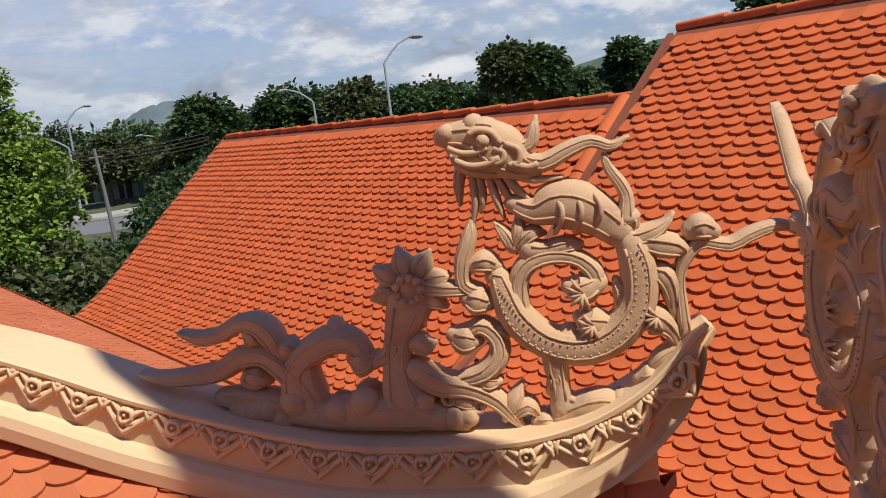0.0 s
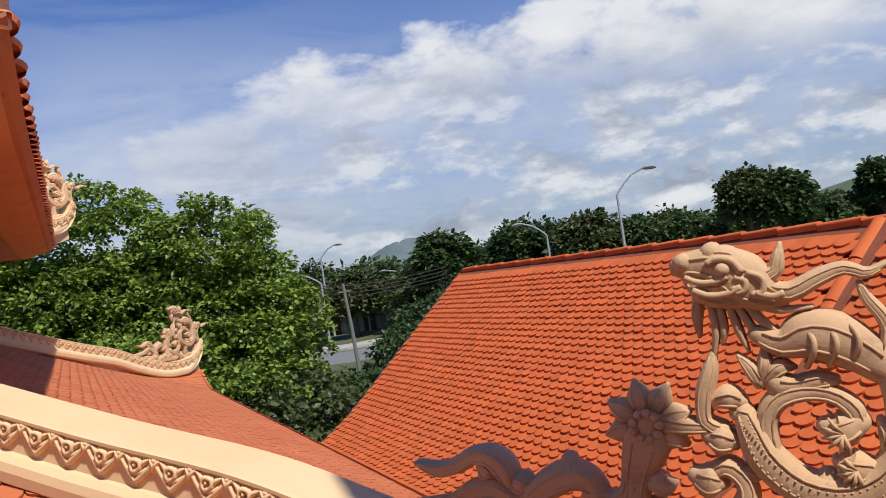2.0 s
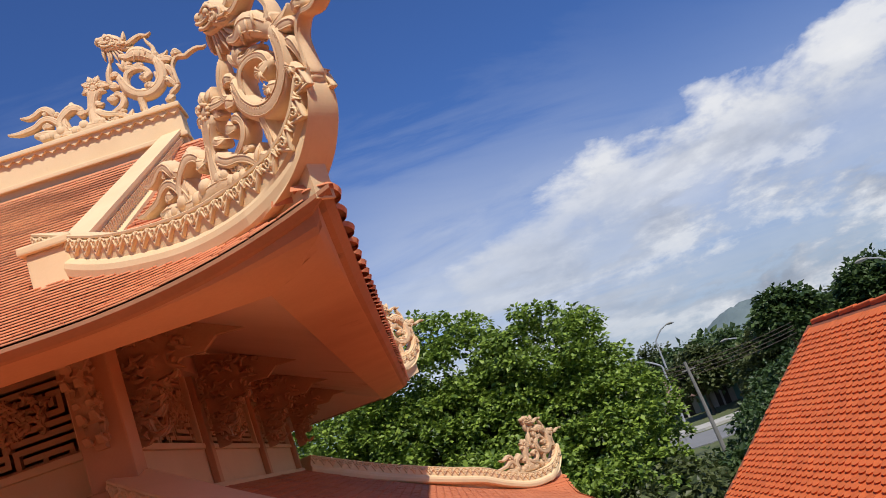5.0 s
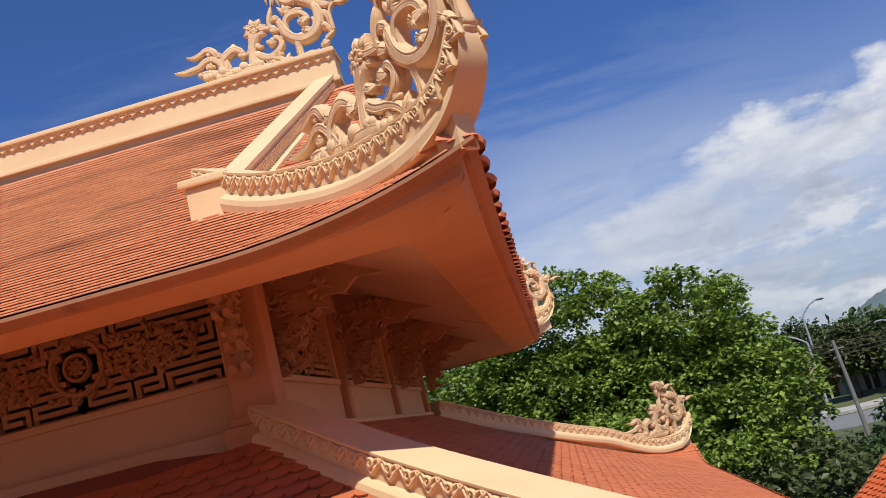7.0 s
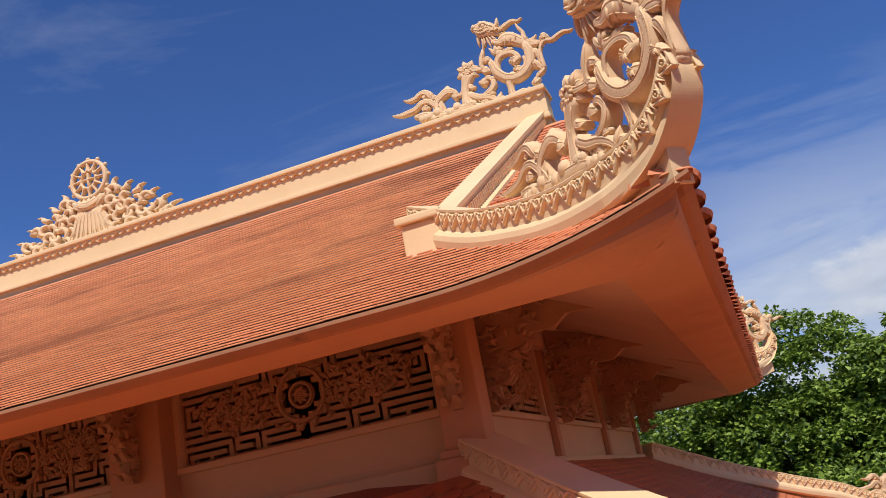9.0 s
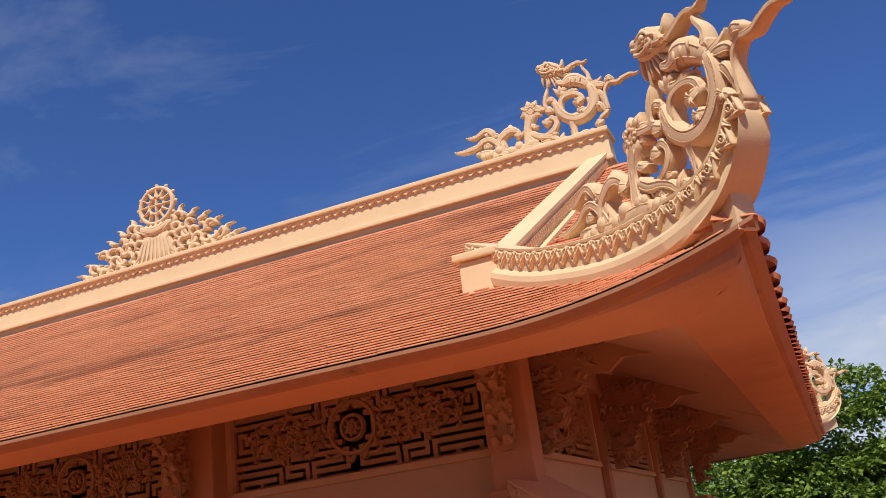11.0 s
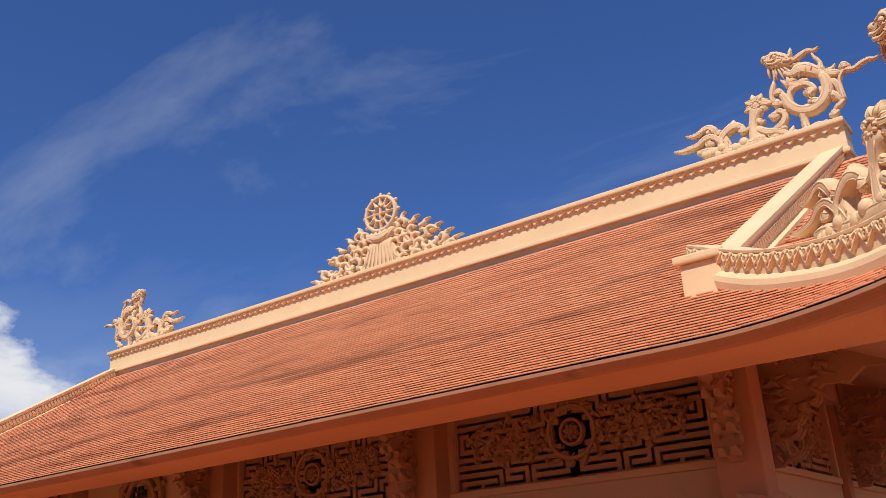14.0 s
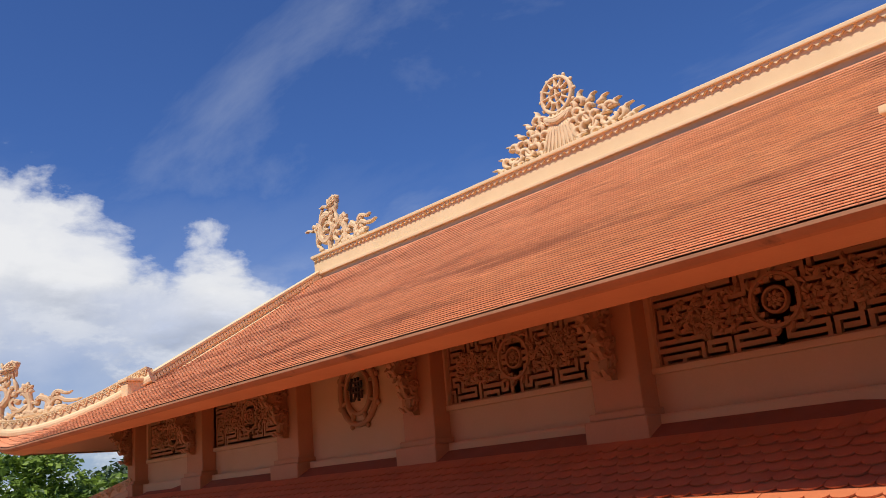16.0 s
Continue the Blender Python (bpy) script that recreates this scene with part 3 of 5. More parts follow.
    carve(bm, (-0.633, 0.215, 0.017), (-0.604, 0.204, 0.04), (-0.571, 0.196, 0.02))
    carve(bm, (0.181, 0.012, 0.019), (0.21, 0.013, 0.029), (0.237, 0.011, 0.013))
    carve(bm, (0.468, 0.111, 0.019), (0.501, 0.115, 0.038), (0.536, 0.127, 0.016))
    carve(bm, (0.174, 0.311, 0.025), (0.174, 0.407, 0.028), (0.206, 0.459, 0.031), (0.269, 0.476, 0.028), (0.336, 0.462, 0.025), (0.377, 0.422, 0.028), (0.381, 0.379, 0.022))
    carve(bm, (0.068, 0.594, 0.009), (0.053, 0.545, 0.022), (0.03, 0.485, 0.025), (0.025, 0.421, 0.022), (0.066, 0.393, 0.022))
    carve(bm, (-0.096, 0.425, 0.031), (-0.027, 0.41, 0.025), (0.044, 0.404, 0.019))
    carve(bm, (-0.134, 0.38, 0.069), (-0.165, 0.309, 0.051), (-0.187, 0.228, 0.042), (-0.184, 0.128, 0.065), (-0.166, 0.076, 0.082))
    carve(bm, (-0.143, 0.191, 0.039), (-0.076, 0.144, 0.039), (0.01, 0.121, 0.032), (0.078, 0.082, 0.029), (0.12, 0.028, 0.019), (0.141, 0.002, 0.01))
    carve(bm, (-0.489, 0.152, 0.05), (-0.488, 0.212, 0.04), (-0.442, 0.259, 0.043), (-0.367, 0.294, 0.046), (-0.311, 0.281, 0.036), (-0.283, 0.245, 0.029))
    carve(bm, (-0.441, 0.131, 0.037), (-0.451, 0.2, 0.033), (-0.446, 0.267, 0.023))
    carve(bm, (-0.262, 0.218, 0.019), (-0.21, 0.239, 0.026), (-0.188, 0.278, 0.032))
    carve(bm, (0.299, 0.244, 0.041), (0.255, 0.191, 0.041), (0.256, 0.125, 0.029), (0.256, 0.043, 0.035))
    carve(bm, (0.511, 0.145, 0.016), (0.536, 0.167, 0.022), (0.575, 0.188, 0.022), (0.602, 0.209, 0.016))
    carve(bm, (-0.027, 0.145, 0.019), (0.056, 0.167, 0.032), (0.099, 0.212, 0.032), (0.098, 0.261, 0.028), (0.063, 0.297, 0.028), (0.022, 0.284, 0.022))
    carve(bm, (-0.721, 0.153, 0.024), (-0.628, 0.137, 0.041), (-0.514, 0.102, 0.044), (-0.382, 0.078, 0.047), (-0.232, 0.072, 0.056), (-0.103, 0.054, 0.046), (-0.011, 0.01, 0.013))
    flower(bm, -0.125, 0.423, 0.115)
    # lumps and small curls along the foot
    rng = random.Random(11)
    for i in range(17):
        u = -0.66 + i * 0.041
        v = 0.085 - 0.05 * (i / 17) + 0.055 * rng.random()
        r = 0.026 + 0.02 * rng.random()
        for f in (1, -1):
            bead(bm, u, v, r, f * (0.03 + 0.012 * rng.random()), 0.75)
    for u, v, r in ((-0.62, 0.20, 0.030), (-0.50, 0.26, 0.030), (-0.36, 0.31, 0.028), (-0.30, 0.10, 0.034), (-0.05, 0.10, 0.030), (0.03, 0.07, 0.026), (0.27, 0.05, 0.03), (0.42, 0.05, 0.026), (0.50, 0.10, 0.028)):
        pts = [(u + r * k * math.cos(a), v + r * k * math.sin(a), 0.010) for a, k in ((0.5 + j * 0.8, 1.0 - j * 0.095) for j in range(9))]
        carve(bm, *pts, veins=False, sides=6, deep=1.25)
    # the face, cheek curls and teeth, the bands across the chest, and the fans in the round leaves, on both faces
    for f in (1, -1):
        bead(bm, 0.125, 0.803, 0.019, f * 0.058, 0.9)
        bead(bm, 0.028, 0.832, 0.026, f * 0.030, 0.9)
        bead(bm, 0.100, 0.848, 0.028, f * 0.022, 0.9)
        for line, rad in (
                ([(0.088, 0.822), (0.115, 0.832), (0.150, 0.822), (0.170, 0.790)], 0.010),
                ([(0.030, 0.795), (0.065, 0.778), (0.105, 0.775), (0.135, 0.785)], 0.009),
                ([(0.045, 0.760), (0.085, 0.742), (0.130, 0.742), (0.165, 0.755)], 0.010),
                ([(0.150, 0.780), (0.175, 0.768), (0.170, 0.745), (0.148, 0.742), (0.142, 0.758)], 0.009),
                ([(0.180, 0.790), (0.215, 0.770), (0.212, 0.738), (0.185, 0.732)], 0.009),
                ([(0.195, 0.735), (0.235, 0.722), (0.262, 0.728)], 0.010)):
            tube(bm, [(u, f * 0.058, v) for u, v in (tuple(q) for q in spline(line, 4))], rad, 6)
        for i in range(4):
            tube(bm, [(0.062 + i * 0.02, f * 0.05, 0.772), (0.064 + i * 0.02, f * 0.052, 0.752)], [0.006, 0.002], 5)
        for i in range(3):
            u = 0.300 + i * 0.050
            v = 0.592 - max(0, i - 2) * 0.011
            tube(bm, [tuple(q) for q in spline([(u - 0.010, f * 0.035, v + 0.052), (u + 0.010, f * 0.062, v + 0.015), (u + 0.006, f * 0.062, v - 0.02), (u - 0.014, f * 0.035, v - 0.055)], 4)], 0.0075, 6)
        for cu_, cv_, r in ((0.345, 0.372, 0.05), (0.362, 0.282, 0.045), (0.530, 0.290, 0.045)):
            for i in range(6):
                a = 2.2 + i * 0.55
                tube(bm, [(cu_, f * 0.055, cv_), (cu_ + r * 0.55 * math.cos(a), f * 0.064, cv_ + r * 0.55 * math.sin(a)), (cu_ + r * math.cos(a), f * 0.048, cv_ + r * math.sin(a))], [0.003, 0.006, 0.003], 5)
    return bm


def place(bm_or_mesh, name, material, m, label, category, group=""):
    if isinstance(bm_or_mesh, bmesh.types.BMesh):
        ob = mesh_object(name, bm_or_mesh, material, smooth=True)
    else:
        ob = new(name, bm_or_mesh)
        ob.material_slots[0].link = "OBJECT"
        ob.material_slots[0].material = material
    settle(ob, m)
    return tagged(ob, label, category, group)


def wall_with_openings(x0, x1, holes, z0, sill, top, along_y=False, at=0.0, thick=0.2):
    """A wall of real thickness along x (or y), cut right through from sill to top at each hole (a, b)."""
    bm = bmesh.new()
    prof = [(x0, z0), (x1, z0), (x1, top)]
    for h0, h1 in sorted(holes, reverse=True):
        prof += [(h1, top), (h1, sill), (h0, sill), (h0, top)]
    prof += [(x0, top)]
    ends = [[bm.verts.new((c, u, v) if along_y else (u, c, v)) for u, v in prof] for c in (at, at + thick)]
    bm.faces.new(ends[0]), bm.faces.new(list(reversed(ends[1])))
    for i in range(len(prof)):
        k = (i + 1) % len(prof)
        bm.faces.new((ends[0][i], ends[0][k], ends[1][k], ends[1][i]))
    bmesh.ops.recalc_face_normals(bm, faces=bm.faces)
    bmesh.ops.triangulate(bm, faces=[f for f in bm.faces if len(f.verts) > 4])
    return bm


def fret_bars(w, h, seed):
    """Interlocking fret bars: a meander of long parallel runs with hooked ends, inside a border."""
    bm = bmesh.new()
    b, d = 0.032, 0.05
    nx, nz = round(w / 2 / 0.052), round(h / 0.052)
    px, pz = w / 2 / nx, h / nz
    rng = random.Random(seed)
    seen, stack, links = {(0, 0)}, [((0, 0), (1, 0))], []
    while stack:
        (i, j), (di, dj) = stack[-1]
        ways = [(a, c) for a, c in ((1, 0), (-1, 0), (0, 1), (0, -1)) if 0 <= i + a <= nx and 0 <= j + c <= nz and (i + a, j + c) not in seen]
        if not ways:
            stack.pop()
            continue
        level = [q for q in ways if q[1] == 0]
        step = (di, dj) if (di, dj) in ways and rng.random() < 0.62 else rng.choice(level if level and rng.random() < 0.7 else ways)
        q = (i + step[0], j + step[1])
        seen.add(q)
        links.append(((i, j), q))
        stack.append((q, step))
    flat = {min(p, q) for p, q in links if p[1] == q[1]} | {(i, j) for i in range(nx) for j in (0, nz)}
    tall = {min(p, q) for p, q in links if p[0] == q[0]} | {(0, j) for j in range(nz)}

    def clear(i, j, a, c):
        return math.hypot(-w / 2 + (i + a / 2) * px, (j + c / 2) * pz - h / 2) > 0.13
    for cells, a, c in ((flat, 1, 0), (tall, 0, 1)):
        cells = {q for q in cells if clear(*q, a, c)}
        for i, j in sorted(cells):
            if (i - a, j - c) in cells:
                continue
            n = 1
            while (i + a * n, j + c * n) in cells:
                n += 1
            x0, x1 = -w / 2 + i * px, -w / 2 + (i + a * n) * px
            z0, z1 = j * pz, (j + c * n) * pz
            y = d / 2 - (0.003 if c else 0.0)
            for f in (1, -1):
                p, q = sorted((f * x0, f * x1))
                box(bm, p - b / 2, q + b / 2, -y, y, z0 - b / 2, z1 + b / 2)
    return bm


def fret_leaves(w, h, seed, medallion=True):
    """The carving on a fret: a lobed ring with a rose in the middle and a lacy band of leaves to both sides."""
    bm = bmesh.new()
    cz = h * 0.5
    rng = random.Random(seed)
    if medallion:
        for r, t in ((0.165, 0.020), (0.078, 0.014)):
            pts = [(r * math.cos(a), cz + r * math.sin(a), t) for a in (2 * math.pi * i / 16 for i in range(17))]
            carve(bm, *pts, veins=False, sides=6, deep=0.8)
        for i in range(12):
            a = 2 * math.pi * i / 12
            c, s = math.cos(a), math.sin(a)
            bead(bm, 0.145 * c, cz + 0.145 * s, 0.017, 0.0, 1.4)
            carve(bm, (0.185 * c, cz + 0.185 * s, 0.014), (0.205 * c - 0.02 * s, cz + 0.205 * s + 0.02 * c, 0.02), (0.215 * c - 0.05 * s, cz + 0.215 * s + 0.05 * c, 0.008), veins=False, sides=6)
        flower(bm, 0, cz, 0.06, 8, 0.03)
    for i in range(120):
        u = 0.19 + rng.random() ** 0.8 * (w / 2 - 0.34)
        v = cz + (rng.random() - 0.5) * h * 0.52 * (1.0 - 0.45 * (u / (w / 2)) ** 2)
        a = rng.random() * 6.28
        l = 0.03 + rng.random() * 0.035
        c, s = math.cos(a), math.sin(a)
        for f in (1, -1):
            carve(bm, (f * u, v, 0.010), (f * (u + c * l * 0.5 - s * 0.012), v + s * l * 0.5 + c * 0.012, 0.019), (f * (u + c * l), v + s * l, 0.006), veins=False, sides=5)
    bmesh.ops.translate(bm, verts=bm.verts, vec=(0, 0.012, 0))
    return bm


SILL, HEAD, TOP = H + 0.58, H + 1.22, H + 1.42
PANELS = [(1.80, 3.72), (4.20, 5.90), (8.47, 10.24), (10.62, 12.2)]
COLUMNS = [1.66, 3.92, 6.08, 8.24, 10.40, 12.34]

front = wall_with_openings(WX0 + 0.12, WX1 - 0.12, PANELS, H - 1.2, SILL, TOP, at=WY0 - 0.32)
wall_front = tpart("wall_front", front, WALL, "shaded cream front wall")
for a, b in PANELS:
    tpart("lintel", boxed(a, b, WY0 - 0.32, WY0 - 0.12, HEAD, TOP), WALL)
SIDE = [(-7.24, -5.5), (-9.5, -7.5), (-11.6, -9.72)]
side = wall_with_openings(WY1 + 0.12, WY0 - 0.33, SIDE, H - 1.2, SILL, TOP, True, WX0 + 0.12)
wall_side = tpart("wall_side", side, WALL, "cream side wall")
bm = boxed(WX1 - 0.32, WX1 - 0.12, WY1 + 0.12, WY0 - 0.33, H - 1.2, TOP)
tpart("wall_side", bm, WALL)
bm = boxed(WX0 + 0.33, WX1 - 0.33, WY1 + 0.12, WY1 + 0.32, H - 1.2, TOP)
tpart("wall_back", bm, WALL)
bm = boxed(WX0 + 0.33, WX1 - 0.33, WY1 + 0.33, WY0 - 0.33, H - 1.25, H - 1.15)
tpart("inner_ceiling", bm, DARK)
bm = boxed(WX0 + 0.4, WX1 - 0.4, WY1 + 0.4, WY0 - 0.4, 0.0, H - 1.26)
tpart("lower_hall", bm, WALL, "cream ground storey under the skirt roof")

for n, (a, b) in enumerate(PANELS + SIDE):
    w, h = b - a - 0.1, HEAD - SILL - 0.06
    front_side = n < len(PANELS)
    m = Matrix.Translation((((a + b) / 2, WY0 - 0.16, SILL + 0.03) if front_side else (WX0 + 0.16, (a + b) / 2, SILL + 0.03)))
    if not front_side:
        m = m @ pose(0, 0, 0, 0, 0, 90)
    frame_bm = bmesh.new()
    for x0, x1, z0, z1 in ((-w / 2 - 0.045, w / 2 + 0.045, -0.045, 0.0), (-w / 2 - 0.045, w / 2 + 0.045, h, h + 0.03), (-w / 2 - 0.045, -w / 2, 0, h), (w / 2, w / 2 + 0.045, 0, h)):
        box(frame_bm, x0, x1, -0.05, 0.075 if z1 == 0.0 else 0.065, z0, z1, 0.008)
    holder = wall_front if front_side else wall_side
    pf = part("vent_panel", frame_bm, WALL, None, "carved fretwork vent panel in a plaster frame")
    bars = fret_bars(w, h, n)
    leaves = fret_leaves(w, h, n + 50)
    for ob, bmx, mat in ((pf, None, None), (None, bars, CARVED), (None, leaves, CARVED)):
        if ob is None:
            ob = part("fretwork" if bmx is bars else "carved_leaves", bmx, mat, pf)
        else:
            ob.parent = temple
            settle(ob, m)


def shaft(x, y, w, d, name="column"):
    bm = bmesh.new()
    box(bm, x - w / 2, x + w / 2, y - d, y, H + 0.0, TOP + 0.0, 0.012)
    col = tpart(name, bm, COLUMN, "square ochre plastered column")
    bm = bmesh.new()
    box(bm, x - w / 2 - 0.06, x + w / 2 + 0.06, y - d, y + 0.06, H - 0.1, H + 0.3, 0.015)
    box(bm, x - w / 2 - 0.03, x + w / 2 + 0.03, y - d, y + 0.03, H + 0.3, H + 0.35, 0.01)
    settle(part("plinth", bm, COLUMN, col), Matrix.Identity(4))
    return col


def bracket(m):
    """A carved eave bracket: a stepped board with scrolls, reaching out under the soffit."""
    bm = bmesh.new()
    prof = [(0, 0.0), (0.06, 0.0), (0.10, 0.05), (0.09, 0.14), (0.15, 0.19), (0.17, 0.28), (0.15, 0.34), (0.24, 0.36), (0.29, 0.43), (0.40, 0.42), (0.47, 0.49), (0.62, 0.48), (0.64, 0.53), (0.0, 0.80)]
    f = [[bm.verts.new((u, y, v)) for u, v in prof] for y in (-0.03, 0.03)]
    bm.faces.new(f[0])
    bm.faces.new(list(reversed(f[1])))
    k = len(prof)
    for i in range(k):
        bm.faces.new((f[0][i], f[0][(i + 1) % k], f[1][(i + 1) % k], f[1][i]))
    rng = random.Random(3)
    for i in range(60):
        v = 0.06 + 0.66 * rng.random()
        wide = 0.07 + 0.62 * max(0.0, v - 0.12) ** 1.0
        u = 0.02 + rng.random() * min(wide, 0.62, max(0.05, (0.78 - v) * 2.2))
        a = rng.random() * 6.28
        l = 0.04 + 0.04 * rng.random()
        for y in (-0.035, 0.035):
            n = len(bm.verts)
            carve(bm, (u, v, 0.008), (u + l * 0.5 * math.cos(a), v + l * 0.5 * math.sin(a), 0.018), (u + l * math.cos(a + 0.8), v + l * math.sin(a + 0.8), 0.006), veins=False, sides=5, deep=0.7)
            bm.verts.ensure_lookup_table()
            for vert in bm.verts[n:]:
                vert.co.y += y
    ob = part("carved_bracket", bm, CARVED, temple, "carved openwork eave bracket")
    settle(ob, m)
    return ob


for x in COLUMNS:
    shaft(x, WY0 + 0.06, 0.42 if 2 < x < 12 else 0.26, 0.2)
    bracket(Matrix.Translation((x, WY0 + 0.06, H + 0.56)) @ pose(0, 0, 0, 0, 0, 90))
for y in (-5.3, -7.36, -9.6, -11.7):
    tpart("wall_post", boxed(WX0 + 0.06, WX0 + 0.119, y - 0.06, y + 0.06, H + 0.0, TOP, 0.01), COLUMN, "slim ochre plastered wall post")
    bracket(Matrix.Translation((WX0 + 0.01, y, H + 0.54)) @ pose(0, 0, 0, 0, 0, 180) @ Matrix.Diagonal((1.3, 0.9, 0.98, 1)))
tpart("wall_head", boxed(WX0 + 0.02, WX0 + 0.119, WY1 + 0.1, WY0 - 0.25, H + 1.16, TOP), SOFFIT)
# mouldings at the foot and under the panels
bm = bmesh.new()
box(bm, WX0 + 0.1, WX1 - 0.1, WY0 - 0.119, WY0 - 0.03, H + 0.1, H + 0.3, 0.02)
tpart("base_moulding", bm, WALL)
bm = boxed(WX0 + 0.03, WX0 + 0.119, WY1 + 0.1, WY0 - 0.2, H + 0.1, H + 0.28, 0.02)
tpart("base_moulding", bm, WALL)

# the round emblem in the middle bay
bm = bmesh.new()
for r, t in ((0.30, 0.026), (0.20, 0.02)):
    carve(bm, *[(r * math.cos(a), r * math.sin(a) * 1.05, t) for a in (2 * math.pi * i / 20 for i in range(21))], veins=False, deep=0.6)
for i in range(8):
    a = 2 * math.pi * i / 8 + 0.39
    carve(bm, (0.21 * math.cos(a), 0.21 * math.sin(a), 0.014), (0.25 * math.cos(a), 0.25 * math.sin(a), 0.02), (0.29 * math.cos(a), 0.29 * math.sin(a), 0.014), veins=False, deep=0.6)
    bead(bm, 0.34 * math.cos(a), 0.355 * math.sin(a), 0.03)
emblem = part("emblem", bm, CARVED, temple, "round carved wheel emblem with a dark character", smooth=True)
settle(emblem, Matrix.Translation((CX + 0.16, WY0 - 0.1, H + 0.90)))
cu = bpy.data.curves.new("character", "FONT")
cu.body, cu.size, cu.extrude, cu.align_x, cu.align_y = "\u4f5b", 0.25, 0.012, "CENTER", "CENTER"
try_me = new("character", cu)
bpy.context.view_layer.update()
me = bpy.data.meshes.new_from_object(try_me.evaluated_get(bpy.context.evaluated_depsgraph_get()))
bpy.data.objects.remove(try_me)
me.materials.clear()
me.materials.append(DARK)
ch = new("character", me)
ch.parent = emblem
settle(ch, Matrix.Translation((CX + 0.16, WY0 - 0.07, H + 0.90)) @ pose(0, 0, 0, 90, 0, 180))

# ---- ridges and hips ----
RX0, RX1 = 1.28, 12.70
ridge = tpart("ridge_wall", boxed(RX0, RX1, CY - 0.13, CY + 0.13, H + 3.3, H + 3.86, 0.01), CREAM, "cream plastered ridge wall")
for z0, z1, y in ((3.55, 3.60, 0.18), (3.861, 3.91, 0.19)):
    settle(part("ridge_moulding", boxed(RX0 - 0.02, RX1 + 0.02, CY - y, CY + y, H + z0, H + z1, 0.012), CREAM, ridge), Matrix.Identity(4))
bm = bmesh.new()
n = 104
for i in range(n):
    x = RX0 + (RX1 - RX0) * (i + 0.5) / n
    h = (RX1 - RX0) / n / 2
    for y in (CY + 0.13, CY - 0.13 - 0.03):
        vs = [bm.verts.new((x + dx, y + dy, H + z)) for dy in (0, 0.03) for dx, z in ((-h, 3.86), (h, 3.86), (h, 3.845), (0, 3.80), (-h, 3.845))]
        bm.faces.new(vs[:5]), bm.faces.new(list(reversed(vs[5:])))
        for k in range(5):
            bm.faces.new((vs[k], vs[(k + 1) % 5], vs[(k + 1) % 5 + 5], vs[k + 5]))
ob = part("pointed_trim", bm, CREAM, ridge)
settle(ob, Matrix.Identity(4))
ob["kind"] = "stuff"


def motif_mesh():
    """One relief of the hip beams: a pointed border round a rose, in (u, v), facing y."""
    bm = bmesh.new()
    for f in (1, -1):
        carve(bm, (f * 0.090, -0.022, 0.012), (f * 0.046, -0.064, 0.014), (0.0, -0.106, 0.013), veins=False, sides=6, deep=0.5)
        carve(bm, (f * 0.062, -0.012, 0.007), (f * 0.034, -0.030, 0.013), (f * 0.020, -0.060, 0.005), veins=False, sides=6, deep=0.55)
        carve(bm, (f * 0.050, -0.048, 0.006), (f * 0.028, -0.066, 0.011), (0.0, -0.080, 0.006), veins=False, sides=6, deep=0.55)
        carve(bm, (f * 0.070, -0.010, 0.008), (f * 0.086, -0.028, 0.012), (f * 0.092, -0.052, 0.006), veins=False, sides=6, deep=0.6)
        bead(bm, f * 0.088, -0.012, 0.011, 0.008, 0.9)
    for a, r in ((0.3, 0.024), (1.6, 0.020), (2.9, 0.025), (4.2, 0.021), (5.4, 0.024)):
        pts = [(r * math.cos(a + q), -0.042 + r * math.sin(a + q), 0.010) for q in (-0.6, 0.0, 0.6)]
        carve(bm, *pts, veins=False, sides=5, deep=0.75)
    bead(bm, 0.003, -0.040, 0.008, 0.018, 0.9)
    me = bpy.data.meshes.new("relief_motif")
    bmesh.ops.recalc_face_normals(bm, faces=bm.faces)
    bm.to_mesh(me)
    bm.free()
    me.materials.append(CREAM_RELIEF)
    me.shade_smooth()
    return me


CREAM_RELIEF = CREAM
MOTIF = motif_mesh()
BEAM_SIDE = [(0.10, -0.245), (0.17, -0.240), (0.196, -0.225), (0.205, -0.185), (0.196, -0.155), (0.168, -0.135), (0.150, -0.128), (0.150, -0.022), (0.168, -0.016), (0.170, -0.004), (0.160, 0.0)]
BEAM = BEAM_SIDE + [(-u, v) for u, v in reversed(BEAM_SIDE)]


